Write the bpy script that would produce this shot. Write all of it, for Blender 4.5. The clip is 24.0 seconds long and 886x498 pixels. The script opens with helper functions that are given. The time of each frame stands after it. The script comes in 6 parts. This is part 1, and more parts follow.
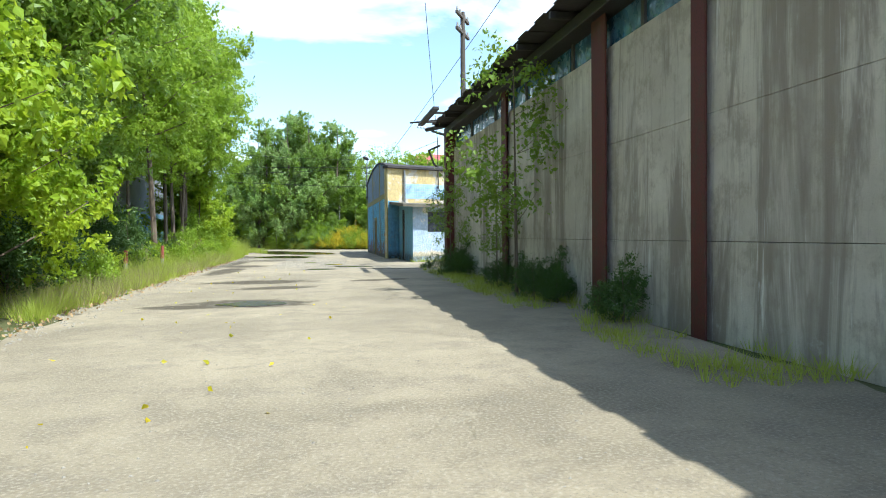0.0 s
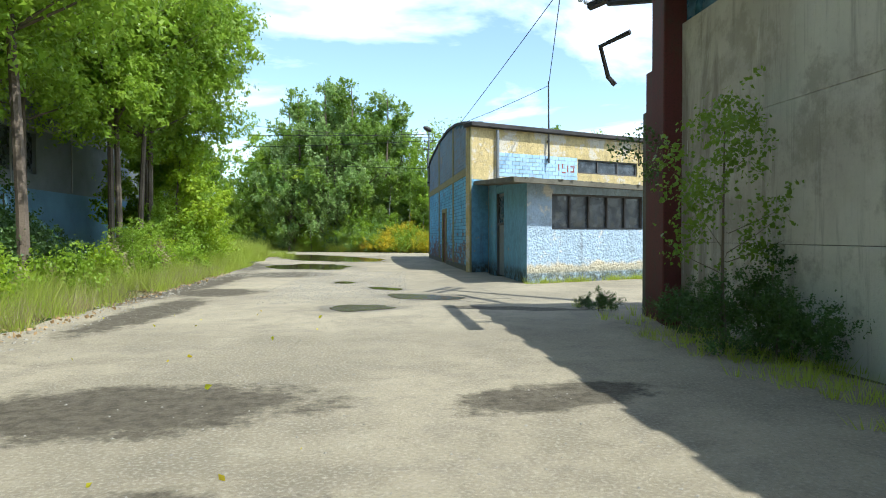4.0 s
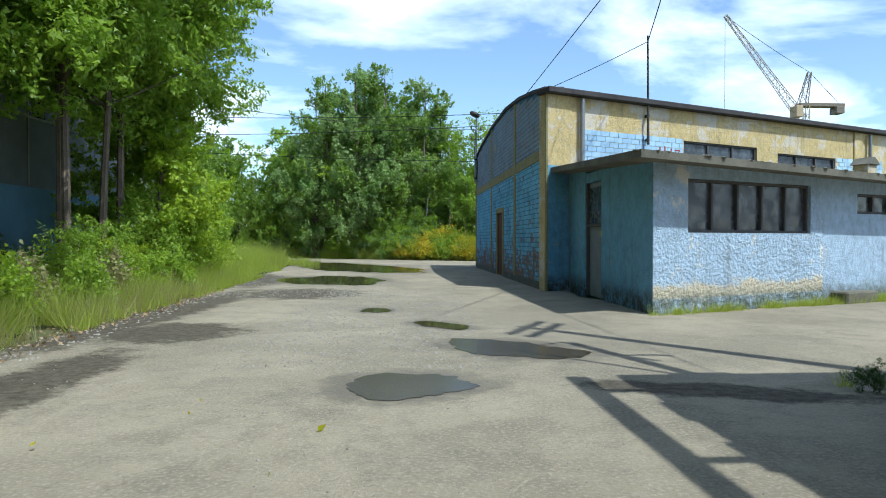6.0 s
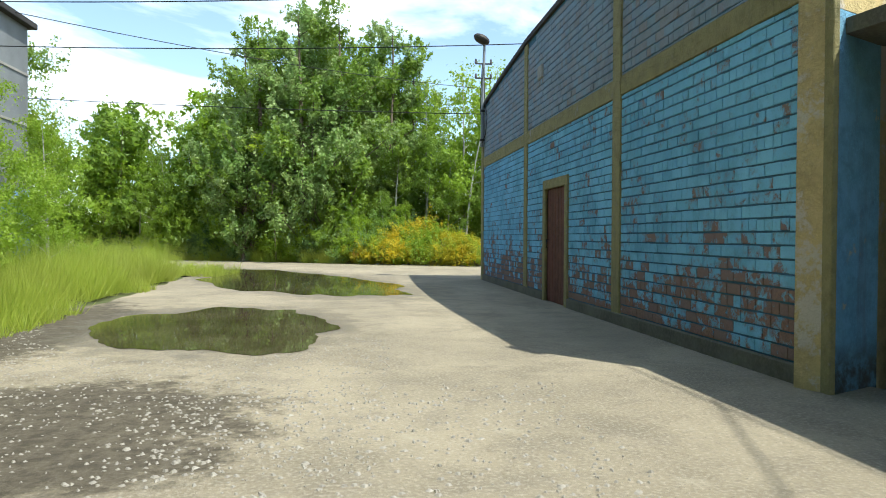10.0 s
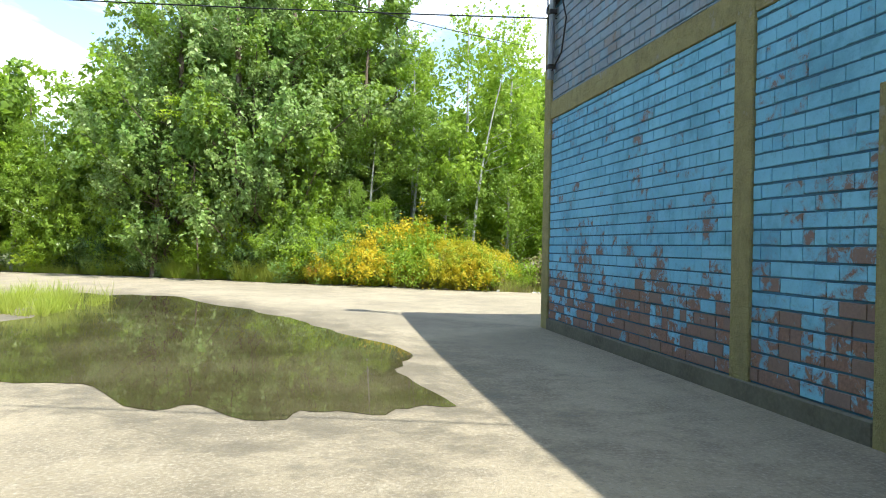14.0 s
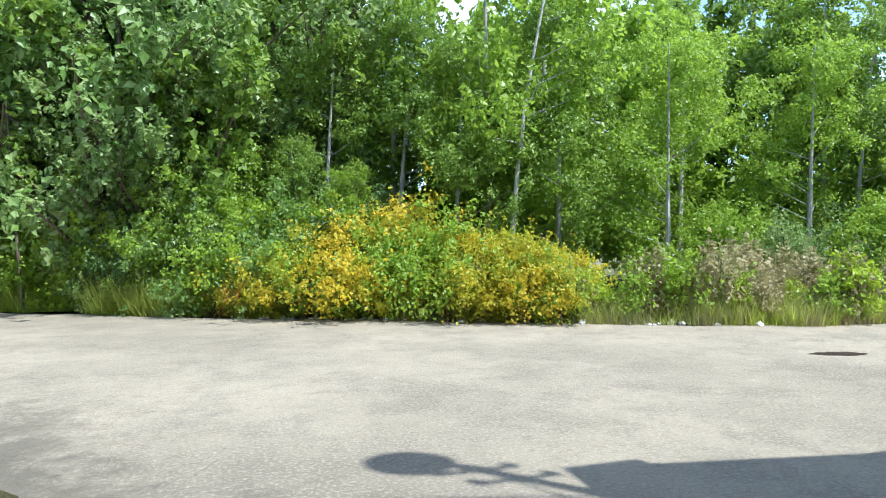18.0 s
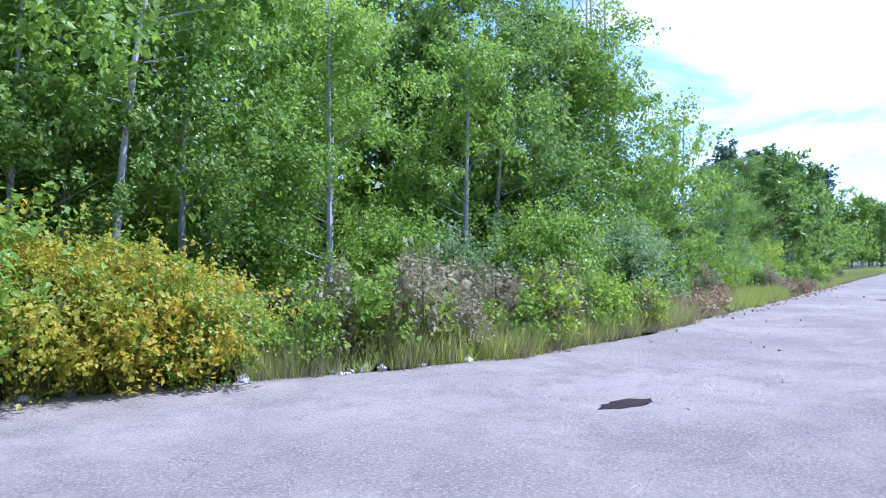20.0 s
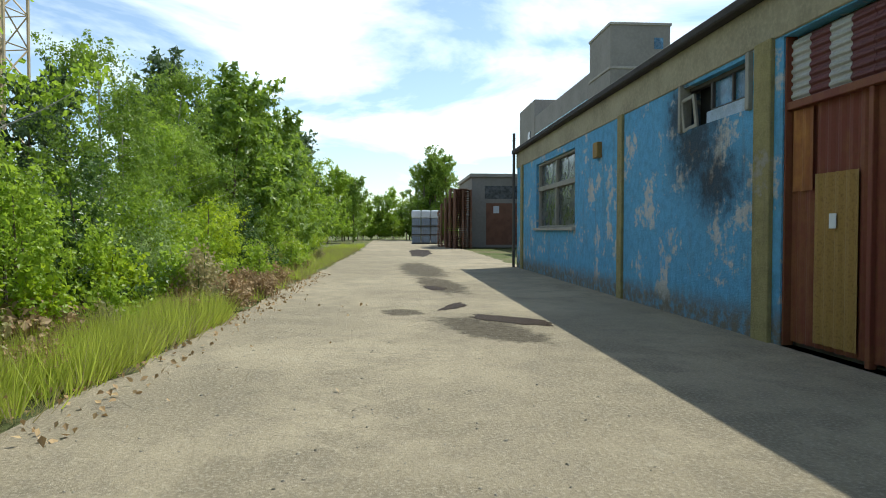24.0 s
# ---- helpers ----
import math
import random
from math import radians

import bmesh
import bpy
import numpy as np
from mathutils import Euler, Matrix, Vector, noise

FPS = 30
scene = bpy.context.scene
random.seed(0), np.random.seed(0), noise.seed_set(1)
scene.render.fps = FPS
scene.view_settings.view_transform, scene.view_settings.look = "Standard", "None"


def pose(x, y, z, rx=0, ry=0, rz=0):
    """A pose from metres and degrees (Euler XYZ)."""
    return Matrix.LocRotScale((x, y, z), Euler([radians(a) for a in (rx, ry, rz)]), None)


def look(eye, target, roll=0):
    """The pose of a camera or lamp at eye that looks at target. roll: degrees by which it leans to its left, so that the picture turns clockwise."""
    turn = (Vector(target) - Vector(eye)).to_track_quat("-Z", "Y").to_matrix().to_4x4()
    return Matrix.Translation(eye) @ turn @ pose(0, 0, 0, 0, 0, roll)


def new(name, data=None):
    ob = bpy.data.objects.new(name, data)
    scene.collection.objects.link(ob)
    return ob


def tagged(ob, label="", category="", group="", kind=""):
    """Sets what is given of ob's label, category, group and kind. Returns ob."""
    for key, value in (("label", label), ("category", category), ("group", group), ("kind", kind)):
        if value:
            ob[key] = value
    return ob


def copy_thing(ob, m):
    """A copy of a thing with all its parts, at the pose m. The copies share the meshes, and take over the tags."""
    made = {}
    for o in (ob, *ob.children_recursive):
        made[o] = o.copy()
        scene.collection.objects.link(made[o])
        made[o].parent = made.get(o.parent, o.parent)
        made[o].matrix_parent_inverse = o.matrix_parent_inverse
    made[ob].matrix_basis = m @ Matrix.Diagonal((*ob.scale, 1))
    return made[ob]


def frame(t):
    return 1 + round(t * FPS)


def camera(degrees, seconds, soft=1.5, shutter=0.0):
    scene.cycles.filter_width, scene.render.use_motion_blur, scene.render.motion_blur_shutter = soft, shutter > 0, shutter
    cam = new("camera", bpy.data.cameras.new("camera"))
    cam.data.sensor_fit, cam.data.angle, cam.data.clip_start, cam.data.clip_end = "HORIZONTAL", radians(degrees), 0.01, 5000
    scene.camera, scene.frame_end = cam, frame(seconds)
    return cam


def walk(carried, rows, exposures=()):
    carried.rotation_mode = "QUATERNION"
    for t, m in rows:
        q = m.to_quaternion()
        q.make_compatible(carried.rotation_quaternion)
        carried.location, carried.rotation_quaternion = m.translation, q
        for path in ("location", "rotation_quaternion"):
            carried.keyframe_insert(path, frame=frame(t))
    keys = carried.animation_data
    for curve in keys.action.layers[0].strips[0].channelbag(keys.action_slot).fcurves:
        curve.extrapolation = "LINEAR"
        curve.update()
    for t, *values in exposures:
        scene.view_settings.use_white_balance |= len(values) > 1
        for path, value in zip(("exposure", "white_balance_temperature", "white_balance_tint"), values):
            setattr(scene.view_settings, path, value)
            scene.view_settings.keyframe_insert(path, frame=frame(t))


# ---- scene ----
cam = camera(66.3, 24.0, soft=1.0)

# ---- the drive: seconds, x, y, z, pitch, roll, yaw ----
ROWS = [
    (0, -3.417, -48.673, 1.197, -1.22, -0.50, -10.29),
    (0.5, -3.316, -46.621, 1.200, -1.39, -0.45, -9.35),
    (1, -3.235, -44.805, 1.200, -1.42, -0.30, -8.44),
    (1.5, -3.179, -42.976, 1.200, -1.24, -0.14, -7.56),
    (2, -3.152, -41.263, 1.197, -1.22, -0.13, -7.18),
    (2.5, -3.137, -39.554, 1.203, -1.34, 0.16, -7.19),
    (4.5, -3.329, -34.032, 1.197, -1.17, -0.05, -5.89),
    (5, -3.361, -32.581, 1.196, -1.16, 0.22, -5.17),
    (5.5, -3.408, -31.145, 1.194, -1.10, 0.31, -4.35),
    (6, -3.467, -29.789, 1.197, -0.77, 0.04, -3.80),
    (6.5, -3.556, -28.422, 1.203, -0.83, 0.15, -3.30),
    (7, -3.596, -27.110, 1.205, -0.96, 0.14, -3.02),
    (7.5, -3.564, -25.604, 1.204, -1.27, 0.22, -3.24),
    (8, -3.714, -24.368, 1.202, -1.25, 0.07, -4.46),
    (8.5, -3.756, -22.950, 1.198, -0.51, -0.33, -5.85),
    (9, -3.739, -21.600, 1.202, -0.58, 0.14, -6.76),
    (9.5, -3.622, -20.153, 1.199, -1.10, 0.31, -7.17),
    (11.5, -3.783, -15.701, 1.201, -0.61, -0.37, -9.42),
    (12, -3.722, -14.422, 1.194, -1.13, -0.33, -9.97),
    (12.5, -3.645, -13.137, 1.197, -1.15, 0.15, -10.21),
    (13, -3.566, -12.033, 1.200, -0.78, 0.21, -10.32),
    (13.5, -3.508, -10.945, 1.203, -0.39, 0.34, -10.53),
    (14, -3.478, -9.919, 1.199, -0.17, 1.09, -10.78),
    (14.5, -3.483, -8.965, 1.205, 0.00, 0.34, -11.14),
    (15, -3.463, -7.876, 1.198, -0.55, 0.48, -10.98),
    (15.5, -3.434, -6.771, 1.196, -0.59, 0.46, -10.87),
    (16, -3.428, -5.829, 1.201, -0.71, 0.28, -10.83),
    (16.5, -3.485, -4.693, 1.200, -0.24, 0.45, -10.96),
    (17, -3.482, -3.654, 1.201, -0.11, 0.19, -11.05),
    (17.5, -3.550, -2.368, 1.203, -0.14, -0.00, -12.10),
    (18.5, -3.676, 0.511, 1.200, 0.10, 0.13, -27.65),
    (19.5, -3.317, 2.545, 1.194, 2.59, 1.02, -46.77),
    (20, -2.657, 2.563, 1.207, 0.76, -0.39, -53.19),
    (20.5, -1.575, 2.807, 1.200, 0.45, 0.06, -63.28),
    (21, -0.169, 3.331, 1.200, -0.26, 0.28, -71.92),
    (21.5, 1.457, 3.824, 1.201, -0.74, 0.00, -80.85),
    (22, 3.257, 3.893, 1.202, -1.08, -0.04, -87.06),
    (22.5, 5.005, 3.890, 1.199, -1.51, -0.01, -91.08),
    (23, 6.401, 3.932, 1.200, -1.64, 0.16, -92.73),
    (23.5, 7.683, 4.015, 1.194, -1.82, -0.53, -93.69),
    (24, 9.025, 4.026, 1.197, -1.57, 0.07, -94.16),
]

walk(cam, [(t, pose(x, y, z, 90 + p, 0, w) @ pose(0, 0, 0, 0, 0, r)) for t, x, y, z, p, r, w in ROWS],
     exposures=[(0, 1.05, 5850, 6), (2.5, 1.05, 5850, 6), (4.5, 0.65, 5800, 5), (6, 0.34, 5500, 5), (7, 0.48, 5800, 5), (8, 0.6, 5950, 5), (11, 1.0, 6250, 6), (13, 1.28, 6250, 7),
                (16, 1.48, 6300, 9), (17.2, 1.35, 5500, 9), (18.3, 1.05, 5400, 14), (19.5, 0.9, 4650, 32), (20.5, 0.78, 4550, 33), (21.5, 0.48, 4850, 25), (22.4, 0.26, 5300, 13), (23.2, 0.27, 6350, 5), (24, 0.28, 6400, 4)])

# ---- light ----
SUN = Vector((0.38, -0.48, 1.0)).normalized()
elev = math.asin(SUN.z)
sun = new("sun", bpy.data.lights.new("sun", "SUN"))
sun.data.energy, sun.data.angle, sun.data.color = 4.1, radians(0.55), (1.0, 0.96, 0.87)
sun.matrix_world = look(SUN * 60, (0, 0, 0))

world = bpy.data.worlds.new("sky")
scene.world = world
world.use_nodes = True
wn, wl = world.node_tree.nodes, world.node_tree.links
wn.clear()
w_out = wn.new("ShaderNodeOutputWorld")
w_bg = wn.new("ShaderNodeBackground")
w_sky = wn.new("ShaderNodeTexSky")
w_sky.sky_type, w_sky.sun_disc = "NISHITA", False
w_sky.sun_elevation, w_sky.sun_rotation = elev, math.atan2(SUN.x, SUN.y)
w_sky.air_density, w_sky.dust_density, w_sky.ozone_density = 1.0, 0.6, 1.6
w_tc = wn.new("ShaderNodeTexCoord")
w_sep = wn.new("ShaderNodeSeparateXYZ")
wl.new(w_tc.outputs["Generated"], w_sep.inputs[0])
w_lift = wn.new("ShaderNodeMath")
w_lift.operation, w_lift.inputs[1].default_value = "ADD", 0.12
wl.new(w_sep.outputs[2], w_lift.inputs[0])
w_clamp = wn.new("ShaderNodeMath")
w_clamp.operation, w_clamp.inputs[1].default_value = "MAXIMUM", 0.06
wl.new(w_lift.outputs[0], w_clamp.inputs[0])
w_flat = wn.new("ShaderNodeVectorMath")
w_flat.operation = "DIVIDE"
wl.new(w_tc.outputs["Generated"], w_flat.inputs[0])
w_comb = wn.new("ShaderNodeCombineXYZ")
for k in range(3):
    wl.new(w_clamp.outputs[0], w_comb.inputs[k])
wl.new(w_comb.outputs[0], w_flat.inputs[1])
w_noise = wn.new("ShaderNodeTexNoise")
w_noise.inputs["Scale"].default_value, w_noise.inputs["Detail"].default_value = 0.85, 9
w_noise.inputs["Roughness"].default_value, w_noise.inputs["Distortion"].default_value = 0.56, 0.5
wl.new(w_flat.outputs[0], w_noise.inputs["Vector"])
w_ramp = wn.new("ShaderNodeValToRGB")
w_ramp.color_ramp.elements[0].position, w_ramp.color_ramp.elements[0].color = 0.49, (0.03, 0.03, 0.03, 1)
w_ramp.color_ramp.elements[1].position, w_ramp.color_ramp.elements[1].color = 0.72, (1, 1, 1, 1)
wl.new(w_noise.outputs["Fac"], w_ramp.inputs[0])
w_mix = wn.new("ShaderNodeMix")
w_mix.data_type = "RGBA"
wl.new(w_ramp.outputs[0], w_mix.inputs["Factor"])
wl.new(w_sky.outputs[0], w_mix.inputs["A"])
w_mix.inputs["B"].default_value = (9.5, 9.8, 10.0, 1)
wl.new(w_mix.outputs["Result"], w_bg.inputs[0])
w_bg.inputs[1].default_value = 0.15
wl.new(w_bg.outputs[0], w_out.inputs[0])


# ---- materials ----
def sock(node, name):
    return node.inputs[name]


class Nodes:
    """A small wrapper to string shader nodes together."""

    def __init__(self, name, rough=0.8, metal=0.0, spec=0.3):
        self.mat = bpy.data.materials.new(name)
        self.mat.use_nodes = True
        self.t = self.mat.node_tree
        self.bsdf = self.t.nodes["Principled BSDF"]
        self.bsdf.inputs["Roughness"].default_value = rough
        self.bsdf.inputs["Metallic"].default_value = metal
        self.bsdf.inputs["Specular IOR Level"].default_value = spec
        self.geo = self.t.nodes.new("ShaderNodeNewGeometry")
        self.coord = self.t.nodes.new("ShaderNodeTexCoord")
        self.info = self.t.nodes.new("ShaderNodeObjectInfo")

    def link(self, a, b):
        self.t.links.new(a, b)

    def mapped(self, scale=(1, 1, 1), world=True):
        m = self.t.nodes.new("ShaderNodeMapping")
        m.inputs["Scale"].default_value = scale
        self.link(self.geo.outputs["Position"] if world else self.coord.outputs["Object"], m.inputs[0])
        return m.outputs[0]

    def noise(self, scale, detail=4, rough=0.6, vec=None, world=True, dist=0.0):
        n = self.t.nodes.new("ShaderNodeTexNoise")
        n.inputs["Scale"].default_value, n.inputs["Detail"].default_value = scale, detail
        n.inputs["Roughness"].default_value, n.inputs["Distortion"].default_value = rough, dist
        self.link(vec if vec is not None else self.mapped(world=world), n.inputs["Vector"])
        return n.outputs["Fac"]

    def ramp(self, fac, lo, hi, a=0.0, b=1.0):
        n = self.t.nodes.new("ShaderNodeMapRange")
        n.interpolation_type = "SMOOTHSTEP"
        for k, v in zip(("From Min", "From Max", "To Min", "To Max"), (lo, hi, a, b)):
            n.inputs[k].default_value = v
        self.link(fac, n.inputs["Value"])
        return n.outputs[0]

    def math(self, op, a, b):
        n = self.t.nodes.new("ShaderNodeMath")
        n.operation = op
        for k, v in enumerate((a, b)):
            if isinstance(v, (int, float)):
                n.inputs[k].default_value = v
            else:
                self.link(v, n.inputs[k])
        return n.outputs[0]

    def mix(self, fac, a, b, mode="MIX"):
        n = self.t.nodes.new("ShaderNodeMix")
        n.data_type, n.blend_type = "RGBA", mode
        for key, v in (("Factor", fac), ("A", a), ("B", b)):
            if isinstance(v, (int, float)):
                n.inputs[key].default_value = v
            elif isinstance(v, tuple):
                n.inputs[key].default_value = (*v, 1)
            else:
                self.link(v, n.inputs[key])
        return n.outputs["Result"]

    def spot(self, place, size, turn=0.0, soft=0.45, rough=None, z=None):
        """A soft-edged stain: an ellipse on the ground, or on a wall that runs along x where z is given."""
        m = self.t.nodes.new("ShaderNodeMapping")
        m.vector_type = "TEXTURE"
        m.inputs["Location"].default_value = (place[0], place[1], 0) if z is None else (place[0], 0, place[1])
        m.inputs["Rotation"].default_value = (0, 0, radians(turn))
        m.inputs["Scale"].default_value = (size[0], size[1], 1e4) if z is None else (size[0], 1e4, size[1])
        self.link(self.geo.outputs["Position"], m.inputs[0])
        d = self.t.nodes.new("ShaderNodeVectorMath")
        d.operation = "LENGTH"
        self.link(m.outputs[0], d.inputs[0])
        v = self.math("ADD", d.outputs["Value"], self.math("MULTIPLY", self.math("SUBTRACT", rough, 0.5), 2.2)) if rough is not None else d.outputs["Value"]
        return self.ramp(v, 1.0 - soft, 1.0 + soft * 0.4, 1.0, 0.0)

    def most(self, values):
        out = values[0]
        for v in values[1:]:
            out = self.math("MAXIMUM", out, v)
        return out

    def height(self):
        s = self.t.nodes.new("ShaderNodeSeparateXYZ")
        self.link(self.geo.outputs["Position"], s.inputs[0])
        return s.outputs[2]

    def colour(self, c):
        if isinstance(c, tuple):
            self.bsdf.inputs["Base Color"].default_value = (*c, 1)
        else:
            self.link(c, self.bsdf.inputs["Base Color"])

    def bump(self, fac, strength, dist):
        n = self.t.nodes.new("ShaderNodeBump")
        n.inputs["Strength"].default_value, n.inputs["Distance"].default_value = strength, dist
        self.link(fac, n.inputs["Height"])
        self.link(n.outputs[0], self.bsdf.inputs["Normal"])
        return self


def plain(name, col, rough=0.7, metal=0.0, var=0.25, scale=2.0, fine=30.0, bump=0.2, dirt=(0.12, 0.10, 0.07), dirty=0.35, spec=0.3):
    """A painted or bare surface with broad stains and a fine grain."""
    n = Nodes(name, rough, metal, spec)
    big, small = n.noise(scale, 5), n.noise(fine, 4)
    c = n.mix(n.ramp(big, 0.3, 0.7), col, tuple(v * (1 - var) for v in col))
    c = n.mix(n.ramp(small, 0.35, 0.75, 0.0, 0.4), c, tuple(min(1, v * (1 + var)) for v in col))
    c = n.mix(n.ramp(n.noise(scale * 2.7, 6, 0.7), 0.55, 0.8, 0.0, dirty), c, dirt)
    n.colour(c)
    if bump:
        n.bump(n.math("ADD", small, n.math("MULTIPLY", big, 0.6)), bump, 0.02)
    return n.mat


# puddles: x, y, half sizes, turn, seed, clear or muddy
PUDDLES = [(-5.6, 0.6, 2.05, 6.3, 24, 1, "water"), (-5.5, -9.4, 1.6, 2.2, 14, 3, "water"), (-3.85, -18.25, 0.27, 0.36, 0, 5, "water"), (-2.85, -20.3, 0.26, 0.5, 35, 6, "water"),
           (-2.2, -22.4, 0.85, 0.5, -40, 7, "muddy"), (-3.4, -24.2, 0.55, 0.48, 10, 8, "muddy"), (18.0, 2.5, 0.75, 0.24, 42, 10, "soil_dark"), (19.6, 3.1, 0.5, 0.16, -20, 11, "soil_dark"), (23.0, 3.2, 0.5, 0.2, 10, 12, "soil_dark"), (2.7, 4.7, 0.3, 0.1, -20, 19, "soil_dark"),
           (46, 2.6, 6, 0.6, -3, 13, "soil_dark"), (-4.6, -36.3, 0.55, 0.42, -10, 15, "muddy")]
STAINS = [(-5.7, -36.6, 0.75, 0.35, -10), (-4.4, -32.6, 1.0, 0.45, 8), (-6.6, -24.5, 0.5, 2.6, -4), (-5.0, -30.5, 1.5, 0.75, 4), (-4.7, -36.2, 1.2, 0.8, -10), (-7.3, -18.0, 0.65, 5.5, -3), (-7.6, -9.5, 0.9, 3.5, 4), (-0.9, -24.6, 1.2, 0.3, -20), (-1.9, -30.5, 0.9, 0.4, 20), 
          (18.9, 3.9, 0.45, 0.3, 10), (17.2, 2.9, 1.3, 0.5, 20), (24, 3.0, 2.5, 0.5, 5), (30, 3.2, 4.5, 0.7, 2), (-6.4, -20.8, 1.0, 1.1, 0), (-5.6, -14.5, 1.5, 1.6, 0)]


def mat_road():
    n = Nodes("dusty_concrete", 0.92, 0, 0.15)
    big, mid, fine = n.noise(0.3, 5, 0.65), n.noise(1.7, 7, 0.72), n.noise(40, 6, 0.78)
    clod = n.noise(9, 6, 0.75)
    c = n.mix(n.ramp(big, 0.35, 0.65), (0.345, 0.293, 0.20), (0.235, 0.20, 0.137))
    c = n.mix(n.ramp(mid, 0.47, 0.66, 0, 0.55), c, (0.185, 0.16, 0.12))
    c = n.mix(n.ramp(mid, 0.25, 0.42, 0.6, 0), c, (0.42, 0.375, 0.28))
    c = n.mix(n.ramp(n.noise(0.8, 7, 0.72, dist=0.4), 0.49, 0.62, 0, 0.6), c, (0.185, 0.158, 0.11))
    c = n.mix(n.ramp(clod, 0.5, 0.72, 0, 0.55), c, (0.17, 0.15, 0.11))
    c = n.mix(n.ramp(fine, 0.47, 0.66, 0, 0.75), c, (0.46, 0.41, 0.315))
    c = n.mix(n.ramp(n.noise(80, 3, 0.7), 0.55, 0.68, 0, 0.75), c, (0.12, 0.105, 0.08))
    v = n.t.nodes.new("ShaderNodeTexVoronoi")
    v.feature = "DISTANCE_TO_EDGE"
    v.inputs["Scale"].default_value = 0.3
    w = n.t.nodes.new("ShaderNodeVectorMath")
    w.operation = "ADD"
    n.link(n.mapped(), w.inputs[0])
    warp = n.t.nodes.new("ShaderNodeTexNoise")
    warp.inputs["Scale"].default_value, warp.inputs["Detail"].default_value = 1.6, 5
    n.link(n.mapped(), warp.inputs["Vector"])
    n.link(warp.outputs["Color"], w.inputs[1])
    n.link(w.outputs[0], v.inputs["Vector"])
    crack = n.math("MULTIPLY", n.ramp(v.outputs["Distance"], 0.0, 0.010, 1, 0), n.ramp(big, 0.46, 0.6))
    c = n.mix(n.math("MULTIPLY", crack, 0.1), c, (0.13, 0.115, 0.085))
    ragged_edge = n.math("ADD", n.math("MULTIPLY", n.noise(2.2, 6, 0.7), 0.65), n.math("MULTIPLY", n.noise(12, 6, 0.75), 0.35))
    wet = n.most([n.spot(p[:2], (p[2] * 1.2 + 0.12, p[3] * 1.2 + 0.12), p[4], 0.35, ragged_edge) for p in PUDDLES if p[6] != "soil_dark"])
    damp = n.most([n.spot(p[:2], p[2:4], p[4], 0.3, ragged_edge) for p in STAINS])
    c = n.mix(n.math("MULTIPLY", damp, n.ramp(clod, 0.36, 0.62, 0.97, 0.7)), c, (0.062, 0.052, 0.037))
    c = n.mix(n.math("MULTIPLY", wet, 0.72), c, (0.115, 0.10, 0.072))
    n.colour(c)
    n.link(n.ramp(wet, 0.2, 1.0, 0.92, 0.55), n.bsdf.inputs["Roughness"])
    n.bump(n.math("ADD", n.math("MULTIPLY", fine, 0.6), n.math("ADD", clod, n.math("SUBTRACT", mid, n.math("MULTIPLY", crack, 0.3)))), 0.75, 0.03)
    return n.mat


def mat_ground():
    n = Nodes("weedy_soil", 0.95, 0, 0.1)
    big, mid, fine = n.noise(0.25, 5), n.noise(3, 6, 0.7), n.noise(38, 5, 0.75)
    c = n.mix(n.ramp(big, 0.35, 0.65), (0.17, 0.15, 0.085), (0.085, 0.115, 0.035))
    c = n.mix(n.ramp(mid, 0.45, 0.7, 0, 0.8), c, (0.07, 0.10, 0.03))
    c = n.mix(n.ramp(fine, 0.5, 0.75, 0, 0.6), c, (0.26, 0.23, 0.15))
    n.colour(c)
    n.bump(n.math("ADD", fine, mid), 0.7, 0.05)
    return n.mat


def mat_water():
    n = Nodes("puddle_water", 0.02, 0, 0.5)
    a = n.noise(0.8, 4)
    n.colour(n.mix(n.ramp(a, 0.35, 0.7), (0.045, 0.04, 0.018), (0.085, 0.075, 0.04)))
    n.bsdf.inputs["IOR"].default_value = 1.33
    n.bump(n.noise(7, 3), 0.02, 0.01)
    return n.mat


